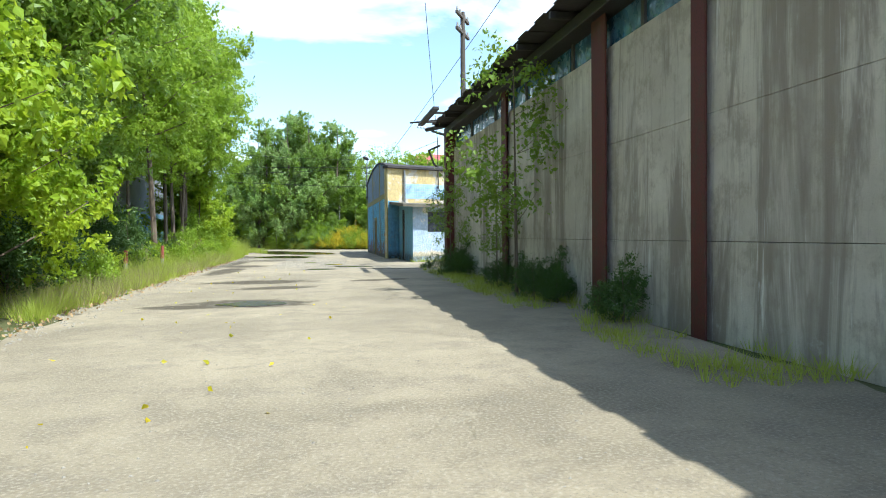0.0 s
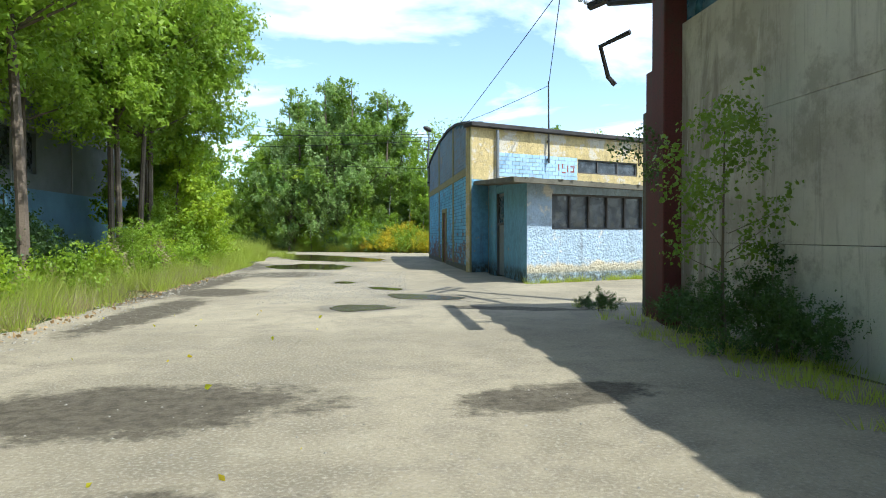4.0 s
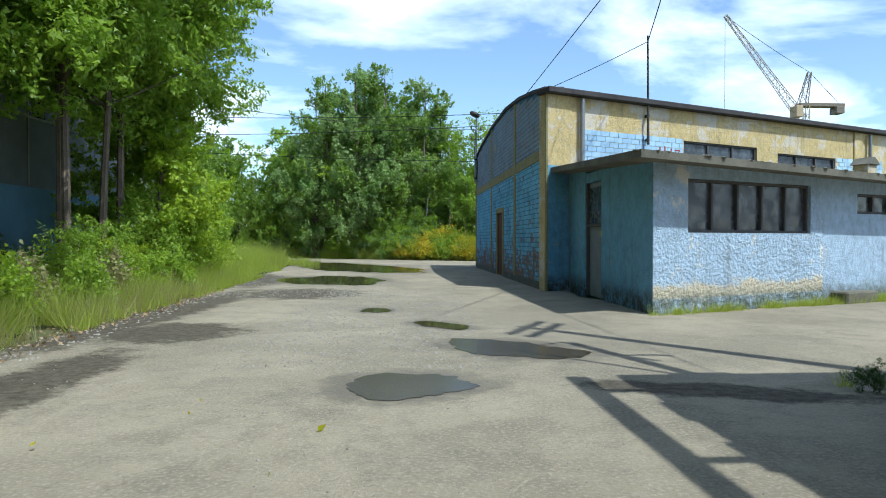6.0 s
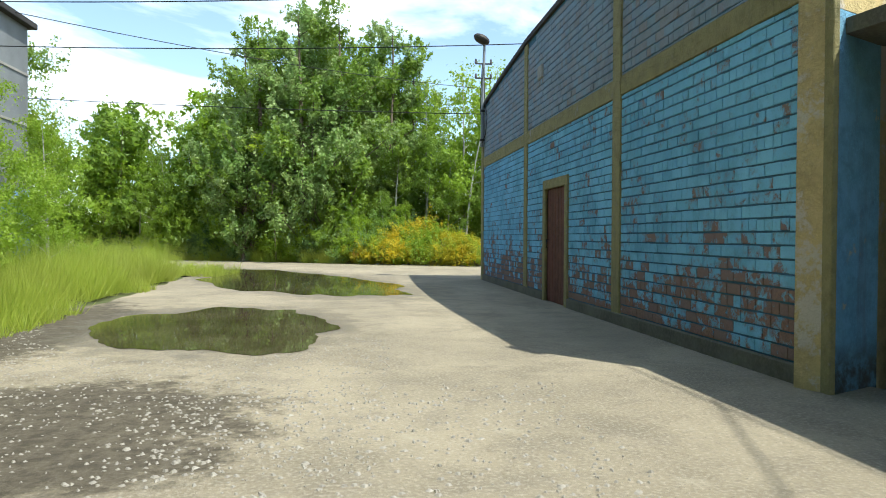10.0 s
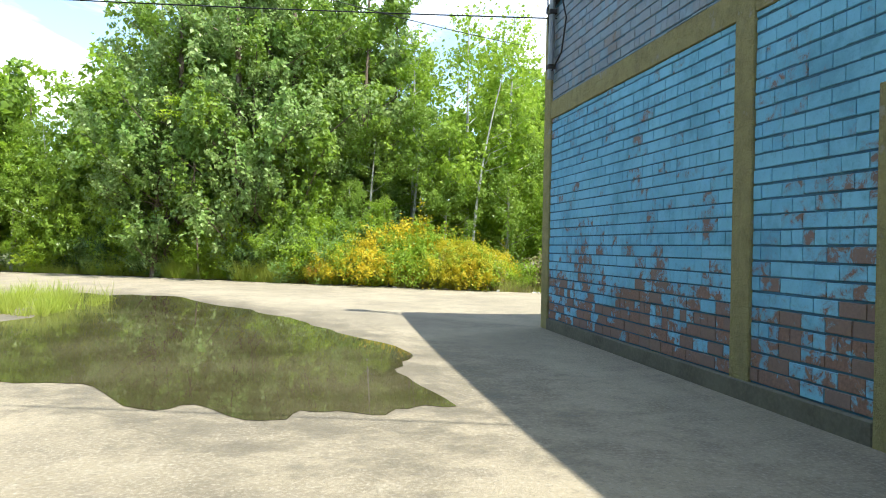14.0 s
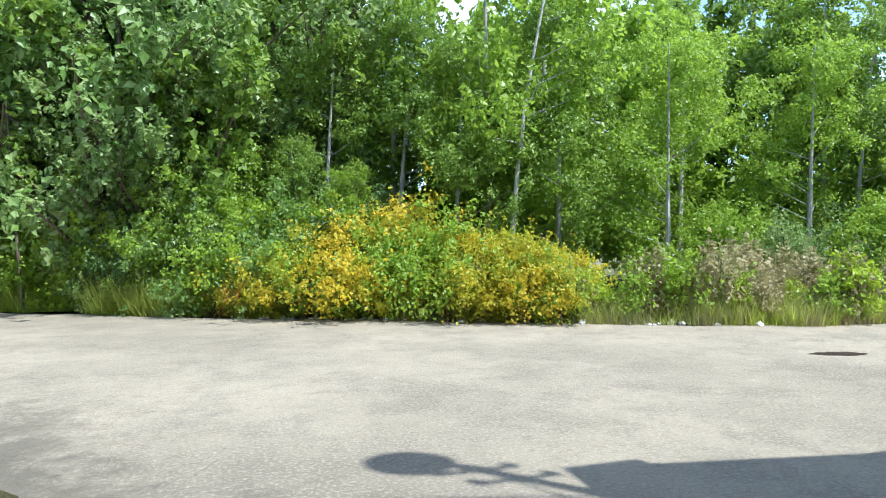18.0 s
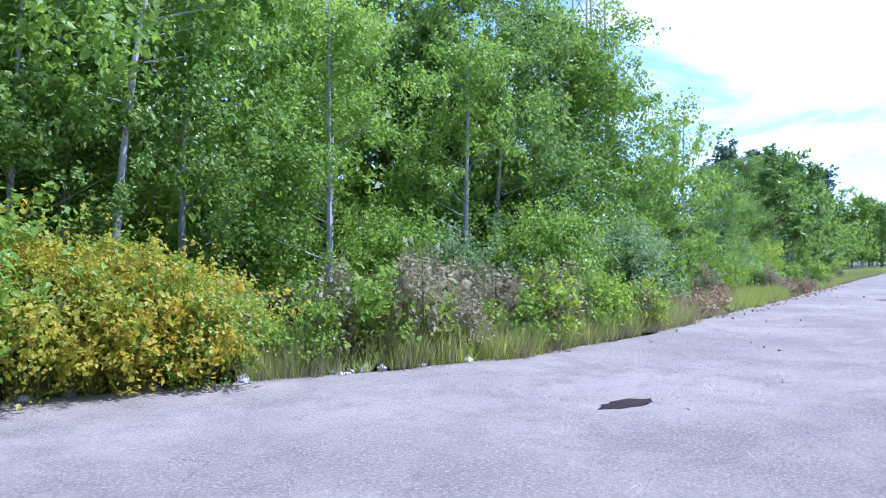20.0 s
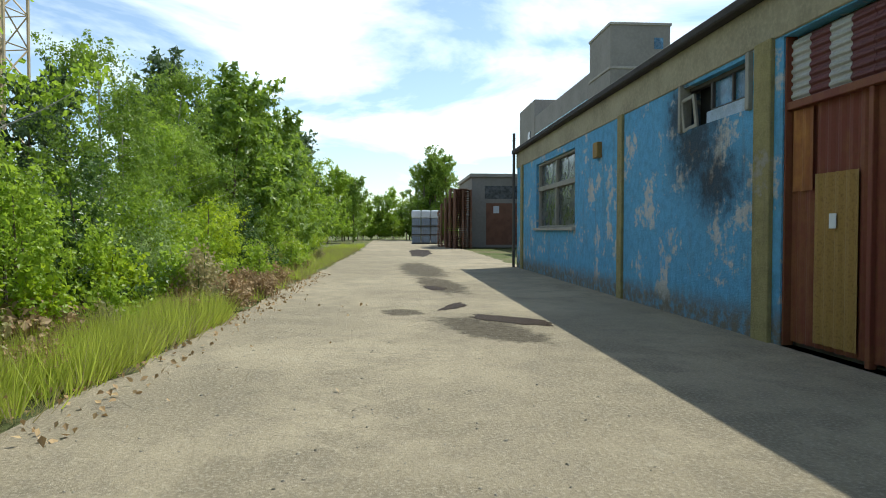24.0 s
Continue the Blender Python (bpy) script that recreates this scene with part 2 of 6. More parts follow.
def mat_painted_brick(name, paint, deep, bare, wear=0.0, low=0.25):
    """Paint over brick: each brick with its own tone, flaked to bare clay in patches, most of all near the ground."""
    n = Nodes(name, 0.88, 0, 0.12)
    rnd = n.t.nodes.new("ShaderNodeMath")
    rnd.operation = "FRACT"
    n.link(n.math("ADD", n.info.outputs["Random"], n.geo.outputs["Random Per Island"]), rnd.inputs[0])
    r = rnd.outputs[0]
    big, mid, fine = n.noise(0.5, 5), n.noise(4.5, 7, 0.7), n.noise(45, 4, 0.7)
    small = n.noise(11, 7, 0.75)
    c = n.mix(r, paint, deep)
    c = n.mix(n.ramp(big, 0.35, 0.7, 0, 0.5), c, tuple(v * 1.3 for v in paint))
    c = n.mix(n.ramp(small, 0.52, 0.72, 0, 0.5), c, tuple(v * 0.6 + 0.03 for v in deep))
    c = n.mix(n.ramp(small, 0.26, 0.40, 0.45, 0), c, tuple(v * 0.6 + 0.22 for v in paint))
    c = n.mix(n.ramp(fine, 0.5, 0.8, 0, 0.35), c, tuple(v * 0.55 for v in deep))
    c = n.mix(n.ramp(n.noise(1.3, 6, 0.7), 0.46, 0.66, 0, 0.55), c, tuple(v * 0.62 for v in deep))
    lowness = n.ramp(n.height(), 0.1, 1.5, low, 0.0)
    flake = n.noise(9, 8, 0.8, dist=0.6)
    chip = n.math("ADD", n.math("MULTIPLY", flake, 0.55), n.math("ADD", n.math("MULTIPLY", r, 0.20), lowness))
    chip = n.math("ADD", chip, n.math("ADD", n.math("MULTIPLY", n.noise(1.1, 5, 0.65), 0.48), n.math("MULTIPLY", mid, 0.30)))
    clay = n.mix(n.ramp(fine, 0.35, 0.7), bare, tuple(v * 0.6 for v in bare))
    clay = n.mix(n.ramp(r, 0.3, 1.0, 0, 0.7), clay, tuple(v * 0.5 + 0.07 for v in bare))
    c = n.mix(n.ramp(chip, 0.93 - wear, 1.02 - wear, 0, 0.45), c, tuple(v * 0.45 + w * 0.4 for v, w in zip(deep, bare)))
    n.colour(n.mix(n.ramp(chip, 1.0 - wear, 1.05 - wear, 0, 0.92), c, clay))
    n.bump(n.math("ADD", n.math("MULTIPLY", fine, 0.5), n.math("ADD", mid, n.math("MULTIPLY", small, 0.5))), 0.5, 0.012)
    return n.mat


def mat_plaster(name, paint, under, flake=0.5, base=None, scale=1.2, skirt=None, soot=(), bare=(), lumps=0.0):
    """Rough painted render with flaked patches and, if given, a foot darkened in colour towards the ground."""
    n = Nodes(name, 0.82, 0, 0.2)
    big, mid, fine = n.noise(scale, 6, 0.7), n.noise(6, 6, 0.7), n.noise(34, 5, 0.75)
    c = n.mix(n.ramp(mid, 0.35, 0.7), paint, tuple(v * 0.72 for v in paint))
    c = n.mix(n.ramp(fine, 0.5, 0.75, 0, 0.5), c, tuple(min(1, v * 1.35) for v in paint))
    c = n.mix(n.ramp(n.math("ADD", n.math("MULTIPLY", big, 0.7), n.math("MULTIPLY", mid, 0.3)), flake, flake + 0.06), c, under)
    streak = n.noise(1.0, 5, 0.7, n.mapped((3.5, 3.5, 0.35)))
    c = n.mix(n.ramp(streak, 0.52, 0.75, 0, 0.45), c, (0.13, 0.11, 0.08))
    if skirt:
        edge = n.math("MULTIPLY", n.ramp(n.height(), 0.20, 0.27), n.ramp(n.math("ADD", n.height(), n.math("MULTIPLY", big, -0.9)), -0.10, 0.06, 1, 0))
        c = n.mix(edge, c, skirt)
    # height ramp times noise: shade-like darkening put into the foot's colour, moss tone included
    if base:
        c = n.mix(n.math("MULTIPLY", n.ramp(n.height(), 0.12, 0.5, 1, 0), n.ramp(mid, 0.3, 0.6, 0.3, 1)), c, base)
    if bare:
        row = n.t.nodes.new("ShaderNodeTexBrick")
        row.inputs["Scale"].default_value = 1.0
        for key, v in (("Brick Width", 0.24), ("Row Height", 0.121), ("Mortar Size", 0.006)):
            row.inputs[key].default_value = v
        for key, v in (("Color1", (0.55, 0.54, 0.49, 1)), ("Color2", (0.42, 0.43, 0.42, 1)), ("Mortar", (0.40, 0.41, 0.40, 1))):
            row.inputs[key].default_value = v
        flat = n.t.nodes.new("ShaderNodeMapping")
        flat.inputs["Rotation"].default_value = (radians(-90), 0, 0)
        n.link(n.geo.outputs["Position"], flat.inputs[0])
        n.link(flat.outputs[0], row.inputs["Vector"])
        edge = n.math("ADD", n.math("MULTIPLY", big, 0.7), n.math("MULTIPLY", mid, 0.45))
        c = n.mix(n.most([n.spot(p[:2], p[2:4], 0, 0.06, edge, z=True) for p in bare]), c, n.mix(n.ramp(fine, 0.4, 0.7, 0, 0.5), row.outputs["Color"], (0.36, 0.37, 0.36)))
    if soot:
        c = n.mix(n.math("MULTIPLY", n.most([n.spot(p[:2], p[2:4], 0, 0.8, mid, z=True) for p in soot]), 0.88), c, (0.035, 0.033, 0.032))
    n.colour(c)
    relief = n.math("ADD", fine, n.math("MULTIPLY", mid, 2.0))
    if lumps:
        relief = n.math("ADD", relief, n.math("MULTIPLY", n.noise(15, 3, 0.6), lumps))
    n.bump(relief, 0.75, 0.03)
    return n.mat


def mat_concrete_panel():
    """Old wall panels: soot-brown washes running down, pale lime drips, patches of darker damp."""
    n = Nodes("weathered_concrete_panel", 0.9, 0, 0.2)
    streak = n.noise(1.0, 6, 0.7, n.mapped((1.1, 1.1, 0.14)), dist=0.8)
    thin = n.noise(1.0, 5, 0.75, n.mapped((9.0, 9.0, 0.5)), dist=0.5)
    big, mid, fine = n.noise(0.42, 6, 0.65), n.noise(1.7, 7, 0.72), n.noise(28, 5, 0.75)
    c = n.mix(n.ramp(big, 0.35, 0.65), (0.70, 0.645, 0.55), (0.52, 0.465, 0.385))
    c = n.mix(n.ramp(streak, 0.47, 0.62, 0, 0.75), c, (0.23, 0.185, 0.15))
    c = n.mix(n.ramp(mid, 0.48, 0.64, 0, 0.6), c, (0.33, 0.275, 0.215))
    c = n.mix(n.ramp(mid, 0.30, 0.42, 0.55, 0), c, (0.66, 0.62, 0.55))
    c = n.mix(n.ramp(thin, 0.52, 0.70, 0, 0.38), c, (0.22, 0.18, 0.145))
    drip = n.math("MULTIPLY", n.ramp(thin, 0.28, 0.40, 1, 0), n.ramp(streak, 0.40, 0.55))
    c = n.mix(n.math("MULTIPLY", drip, 0.9), c, (0.80, 0.78, 0.72))
    c = n.mix(n.ramp(fine, 0.55, 0.75, 0, 0.35), c, (0.22, 0.19, 0.16))
    n.colour(c)
    n.bump(n.math("ADD", fine, n.math("ADD", n.math("MULTIPLY", thin, 0.6), mid)), 0.45, 0.02)
    return n.mat


def mat_leaf(name, a, b, c, trans=0.38, gloss=0.52):
    """Leaves: each its own green, broad variation through the crown, light shining through."""
    n = Nodes(name, gloss, 0, 0.4)
    r = n.geo.outputs["Random Per Island"]
    col = n.mix(r, a, b)
    col = n.mix(n.ramp(n.noise(0.55, 3), 0.38, 0.66, 0, 0.75), col, c)
    n.colour(col)
    tr = n.t.nodes.new("ShaderNodeBsdfTranslucent")
    n.link(n.mix(0.5, col, tuple(min(1.0, v * 1.6) for v in b)), tr.inputs[0])
    mx = n.t.nodes.new("ShaderNodeMixShader")
    mx.inputs[0].default_value = trans
    n.link(n.bsdf.outputs[0], mx.inputs[1])
    n.link(tr.outputs[0], mx.inputs[2])
    n.link(mx.outputs[0], n.t.nodes["Material Output"].inputs["Surface"])
    return n.mat


def mat_glass(name, col=(0.03, 0.035, 0.04)):
    n = Nodes(name, 0.12, 0, 0.5)
    n.colour(n.mix(n.ramp(n.noise(3, 5), 0.4, 0.7), col, tuple(v * 2.5 + 0.02 for v in col)))
    n.link(n.ramp(n.noise(5, 4), 0.3, 0.7, 0.08, 0.45), n.bsdf.inputs["Roughness"])
    return n.mat


def mat_rust_sheet(name, paint, rust, amount):
    n = Nodes(name, 0.68, 0.2, 0.3)
    streak, mid = n.noise(1, 6, 0.7, n.mapped((2.2, 2.2, 0.5))), n.noise(5, 6, 0.7)
    c = n.mix(n.ramp(n.math("ADD", n.math("MULTIPLY", streak, 0.6), n.math("MULTIPLY", mid, 0.4)), amount, amount + 0.16), paint, rust)
    n.colour(n.mix(n.ramp(n.noise(40, 4), 0.45, 0.75, 0, 0.5), c, tuple(v * 0.5 for v in rust)))
    n.bump(mid, 0.25, 0.01)
    return n.mat


M = {
    "muddy": plain("muddy_puddle_water", (0.06, 0.047, 0.03), 0.22, bump=0, dirty=0.0), "road": mat_road(), "ground": mat_ground(), "water": mat_water(),
    "brick_blue": mat_painted_brick("blue_painted_brick", (0.21, 0.47, 0.64), (0.15, 0.39, 0.57), (0.29, 0.155, 0.10), 0.125, 0.21),
    "brick_upper": mat_painted_brick("faded_upper_brick", (0.22, 0.31, 0.39), (0.27, 0.26, 0.26), (0.30, 0.21, 0.15), 0.06, 0.0),
    "brick_light": mat_painted_brick("pale_blue_brick", (0.40, 0.56, 0.68), (0.32, 0.47, 0.62), (0.36, 0.17, 0.10), 0.06, 0.0),
    "joint": plain("painted_mortar", (0.06, 0.15, 0.235), 0.85, var=0.4, scale=1.0),
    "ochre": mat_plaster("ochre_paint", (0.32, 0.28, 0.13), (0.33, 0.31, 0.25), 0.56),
    # the ochre coat again, lightened for sunlit faces: sunlight put into the base colour
    "ochre_lit": mat_plaster("flaking_yellow_render_lit", (0.58, 0.45, 0.21), (0.58, 0.52, 0.41), 0.50),
    # annex front, its blue made paler to carry sunlight in the colour
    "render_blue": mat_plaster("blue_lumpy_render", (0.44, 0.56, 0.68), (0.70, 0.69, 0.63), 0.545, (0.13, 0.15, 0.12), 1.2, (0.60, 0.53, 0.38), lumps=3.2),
    # same blue for the side wall, shade put into the deeper colour
    "render_deep_shade": mat_plaster("deep_shaded_blue_render", (0.20, 0.41, 0.56), (0.44, 0.42, 0.30), 0.578, (0.07, 0.075, 0.06)),
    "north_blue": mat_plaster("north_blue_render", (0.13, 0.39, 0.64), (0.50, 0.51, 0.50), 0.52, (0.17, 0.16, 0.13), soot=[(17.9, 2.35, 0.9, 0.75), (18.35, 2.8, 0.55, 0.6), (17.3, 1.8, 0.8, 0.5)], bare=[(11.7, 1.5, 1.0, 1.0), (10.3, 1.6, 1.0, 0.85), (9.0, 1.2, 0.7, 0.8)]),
    "panel": mat_concrete_panel(),
    "soil_dark": plain("dark_wet_mud", (0.045, 0.032, 0.023), 0.6, var=0.3, scale=2.5, fine=45, bump=0.3, dirt=(0.05, 0.035, 0.025), spec=0.04),
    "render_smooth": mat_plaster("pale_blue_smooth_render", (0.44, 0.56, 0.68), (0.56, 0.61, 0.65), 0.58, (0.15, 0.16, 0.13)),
    "concrete": plain("grey_concrete", (0.36, 0.34, 0.30), 0.9, var=0.3, scale=0.8, fine=24),
    "band": plain("yellow_stained_concrete", (0.34, 0.305, 0.21), 0.9, var=0.35, scale=1.0, fine=20),
    "concrete_dark": plain("mossy_concrete", (0.15, 0.14, 0.105), 0.92, var=0.4, scale=1.6),
    "far_concrete": plain("bare_concrete_block", (0.25, 0.235, 0.21), 0.9, var=0.2, scale=0.5, fine=6),
    "post": mat_rust_sheet("oxide_red_steel", (0.135, 0.04, 0.034), (0.10, 0.055, 0.04), 0.46),
    "steel": plain("dark_weathered_steel", (0.06, 0.055, 0.05), 0.6, 0.5),
    "pipe": plain("galvanised_pipe", (0.26, 0.27, 0.27), 0.5, 0.6),
    "felt": plain("roofing_felt", (0.055, 0.05, 0.048), 0.9, var=0.35),
    "door_brown": mat_rust_sheet("brown_door_boards", (0.16, 0.06, 0.04), (0.10, 0.035, 0.025), 0.45),
    "door_grey": plain("grey_steel_door", (0.20, 0.22, 0.23), 0.55, 0.1),
    "rust": mat_rust_sheet("rusty_sheet", (0.17, 0.05, 0.035), (0.21, 0.085, 0.04), 0.42),
    "orange_rust": mat_rust_sheet("orange_rusted_sheet", (0.24, 0.09, 0.035), (0.36, 0.16, 0.045), 0.45),
    "yellow_sheet": mat_rust_sheet("faded_yellow_sheet", (0.30, 0.19, 0.06), (0.20, 0.09, 0.04), 0.55),
    "sheet_white": plain("pale_corrugated_sheet", (0.38, 0.38, 0.36), 0.6),
    "sheet_red": plain("wine_red_corrugated_sheet", (0.12, 0.036, 0.036), 0.6),
    "roof_red": plain("red_roof_tile", (0.36, 0.10, 0.09), 0.7),
    "glass": mat_glass("dusty_dark_glass"), "glass_blue": mat_glass("blue_tinted_glass", (0.04, 0.10, 0.16)),
    "glass_teal": mat_glass("teal_glass", (0.03, 0.16, 0.18)),
    "frame": plain("weathered_frame_paint", (0.30, 0.29, 0.25), 0.7),
    "frame_dark": plain("dark_frame", (0.085, 0.08, 0.075), 0.7),
    # black backing for the burnt window: the unlit room put into its colour
    "soot": plain("dark_interior", (0.02, 0.02, 0.02), 0.95, bump=0),
    "grey_cladding": plain("grey_cement_cladding", (0.21, 0.22, 0.22), 0.85, var=0.3, scale=0.7),
    "blue_cladding": plain("pale_blue_wall", (0.17, 0.30, 0.40), 0.8, var=0.3, scale=0.8),
    "bark": plain("grey_brown_bark", (0.17, 0.13, 0.095), 0.95, var=0.4, scale=3, fine=26, bump=0.8),
    "bark_pale": plain("pale_birch_bark", (0.42, 0.40, 0.35), 0.9, var=0.35, scale=5, fine=30, bump=0.4),
    "crane": plain("cream_crane_steel", (0.46, 0.36, 0.22), 0.6, 0.1),
    "crane_dark": plain("dull_crane_steel", (0.20, 0.17, 0.13), 0.6, 0.1),
    "pole_wood": plain("dark_pole_wood", (0.10, 0.085, 0.07), 0.9),
    "grass_stem": plain("green_plant_stem", (0.16, 0.20, 0.06), 0.8, bump=0),
    "cable": plain("black_cable", (0.02, 0.02, 0.02), 0.6, bump=0),
    "rod_red": plain("faded_red_paint", (0.30, 0.085, 0.06), 0.75),
    "tote": plain("white_plastic", (0.62, 0.66, 0.70), 0.45, var=0.12),
    # white plastic turned blue-grey: the shade on the tanks put into their colour
    "tote_shade": plain("shaded_white_plastic", (0.27, 0.33, 0.42), 0.5, var=0.15),
    "pallet": plain("weathered_pallet_wood", (0.20, 0.10, 0.065), 0.9, var=0.35),
    "stone": plain("pale_stone", (0.31, 0.285, 0.235), 0.9, var=0.35, scale=9),
    "rubble": plain("white_rubble", (0.55, 0.54, 0.50), 0.9, var=0.3, scale=7),
    "dry": mat_leaf("dry_leaf", (0.32, 0.20, 0.09), (0.46, 0.33, 0.17), (0.22, 0.15, 0.07), 0.15, 0.7),
    "leaf": mat_leaf("poplar_leaf", (0.135, 0.225, 0.022), (0.25, 0.35, 0.045), (0.095, 0.175, 0.02), 0.45, 0.42),
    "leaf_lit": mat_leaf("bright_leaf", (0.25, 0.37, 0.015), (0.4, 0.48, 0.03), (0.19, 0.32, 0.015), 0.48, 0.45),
    "leaf_silver": mat_leaf("grey_poplar_leaf", (0.13, 0.23, 0.035), (0.36, 0.44, 0.17), (0.11, 0.225, 0.022), 0.42, 0.42),
    "leaf_soft": mat_leaf("young_green_leaf", (0.185, 0.305, 0.022), (0.31, 0.42, 0.045), (0.21, 0.31, 0.018), 0.5, 0.42),
    # darkened leaf for undergrowth in shade; the shade is part of its colour
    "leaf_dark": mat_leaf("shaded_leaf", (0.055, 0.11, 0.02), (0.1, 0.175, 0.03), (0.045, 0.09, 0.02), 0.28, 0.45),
    "leaf_pine": mat_leaf("dark_needles", (0.065, 0.115, 0.035), (0.12, 0.18, 0.055), (0.05, 0.095, 0.035), 0.2, 0.5),
    "leaf_gold": mat_leaf("yellowing_leaf", (0.42, 0.39, 0.018), (0.66, 0.47, 0.025), (0.24, 0.33, 0.02), 0.5, 0.5),
    "leaf_orange": mat_leaf("orange_leaf", (0.42, 0.22, 0.02), (0.40, 0.13, 0.03), (0.42, 0.32, 0.03), 0.4),
    "grass": mat_leaf("tall_grass", (0.27, 0.36, 0.035), (0.42, 0.47, 0.075), (0.32, 0.34, 0.07), 0.5),
    "grass_dry": mat_leaf("dry_grass", (0.30, 0.25, 0.11), (0.38, 0.33, 0.16), (0.20, 0.22, 0.07), 0.35),
}


# ---- mesh helpers ----
def mesh_of(name, bm, material):
    me = bpy.data.meshes.new(name)
    bm.normal_update()
    bm.to_mesh(me)
    bm.free()
    for m in material if isinstance(material, (list, tuple)) else [material]:
        me.materials.append(m)
    return me


def part(name, bm, material, parent=None, label=""):
    """Links a bmesh as one mesh object under a thing or a part."""
    ob = new(name, mesh_of(name, bm, material))
    ob.parent = parent
    return tagged(ob, label)


def thing(name, label, category, group="", kind="", at=(0, 0, 0), turn=0):
    ob = new(name)
    ob.empty_display_size = 0.2
    ob.matrix_world = pose(*at, 0, 0, turn)
    return tagged(ob, label, category, group, kind)


def block(bm, lo, hi, m=None, bevel=0.0):
    """A box from corner to corner, its edges eased where bevel is given."""
    lo, hi = Vector(lo), Vector(hi)
    made = bmesh.ops.create_cube(bm, size=1, matrix=Matrix.Translation((lo + hi) / 2) @ Matrix.Diagonal((*(hi - lo), 1)))
    if bevel:
        edges = list({e for v in made["verts"] for e in v.link_edges})
        got = bmesh.ops.bevel(bm, geom=edges, offset=bevel, segments=1, affect="EDGES")
        verts = {v for f in got["faces"] for v in f.verts} | {v for v in made["verts"] if v.is_valid}
    else:
        verts = made["verts"]
    if m is not None:
        bmesh.ops.transform(bm, matrix=m, verts=list(verts))


def boxes(*specs, bevel=0.0, m=None):
    bm = bmesh.new()
    for lo, hi in specs:
        block(bm, lo, hi, m, bevel)
    return bm


def tube(bm, pts, radii, sides=6, root=None):
    """A tapered tube along points, growing out of the vertex root where one is given. Returns its rings."""
    rings, up = [], Vector((0.31, 0.17, 0.93))
    for k, p in enumerate(pts):
        d = (Vector(pts[min(k + 1, len(pts) - 1)]) - Vector(pts[max(k - 1, 0)])).normalized()
        a = d.cross(up if abs(d.dot(up)) < 0.95 else Vector((1, 0, 0))).normalized()
        b = d.cross(a)
        rings.append([bm.verts.new(Vector(p) + (a * math.cos(s * math.tau / sides) + b * math.sin(s * math.tau / sides)) * radii[k]) for s in range(sides)])
    for r0, r1 in zip(rings, rings[1:]):
        for s in range(sides):
            bm.faces.new((r0[s], r0[(s + 1) % sides], r1[(s + 1) % sides], r1[s]))
    if root is None:
        bm.faces.new(rings[0][::-1])
    else:
        for s in range(sides):
            bm.faces.new((root, rings[0][(s + 1) % sides], rings[0][s]))
    bm.faces.new(rings[-1])
    return rings


def tubes(*runs, sides=6):
    bm = bmesh.new()
    for pts, r in runs:
        tube(bm, pts, [r] * len(pts) if isinstance(r, (int, float)) else r, sides)
    return bm


def prism(outline, axis, a, b):
    """A flat outline (two numbers a corner) pushed along an axis from a to b."""
    bm = bmesh.new()
    k = "xyz".index(axis)
    def at(p, v):
        c = list(p)
        c.insert(k, v)
        return bm.verts.new(c)
    r0, r1 = [at(p, a) for p in outline], [at(p, b) for p in outline]
    bm.faces.new(r0)
    bm.faces.new(r1[::-1])
    for i in range(len(outline)):
        j = (i + 1) % len(outline)
        bm.faces.new((r0[j], r0[i], r1[i], r1[j]))
    bmesh.ops.recalc_face_normals(bm, faces=bm.faces[:])
    return bm


def holed(bm, length, z0, z1, thick, holes, m):
    """A wall along local x, its outer face at local y = 0 and its body behind (y > 0), with openings (u0, u1, v0, v1) through it."""
    us = sorted({0, length, *(v for h in holes for v in h[:2])})
    vs = sorted({z0, z1, *(v for h in holes for v in h[2:] if z0 < v < z1)})
    grid = {(i, j, k): bm.verts.new(m @ Vector((u, y, v))) for i, u in enumerate(us) for j, v in enumerate(vs) for k, y in enumerate((0, thick))}
    solid = {(i, j) for i in range(len(us) - 1) for j in range(len(vs) - 1)
             if not any(h[0] < (us[i] + us[i + 1]) / 2 < h[1] and h[2] < (vs[j] + vs[j + 1]) / 2 < h[3] for h in holes)}
    for i, j in solid:
        for k in (0, 1):
            bm.faces.new([grid[i, j, k], grid[i + 1, j, k], grid[i + 1, j + 1, k], grid[i, j + 1, k]])
        for (di, dj), (a, b) in {(-1, 0): ((i, j), (i, j + 1)), (1, 0): ((i + 1, j), (i + 1, j + 1)), (0, -1): ((i, j), (i + 1, j)), (0, 1): ((i, j + 1), (i + 1, j + 1))}.items():
            if (i + di, j + dj) not in solid:
                bm.faces.new([grid[(*a, 0)], grid[(*b, 0)], grid[(*b, 1)], grid[(*a, 1)]])
    for v in [v for v in bm.verts if not v.link_faces]:
        bm.verts.remove(v)
    bmesh.ops.recalc_face_normals(bm, faces=bm.faces[:])


def frame_at(p, k):
    """Local axes of a wall: x along the direction (1, k), y into the wall, z up, from the point p."""
    d = Vector((1, k, 0)).normalized()
    m = Matrix.Identity(4)
    m.col[0][:3], m.col[1][:3], m.col[2][:3] = d, (-d.y, d.x, 0), (0, 0, 1)
    m.translation = p
    return m


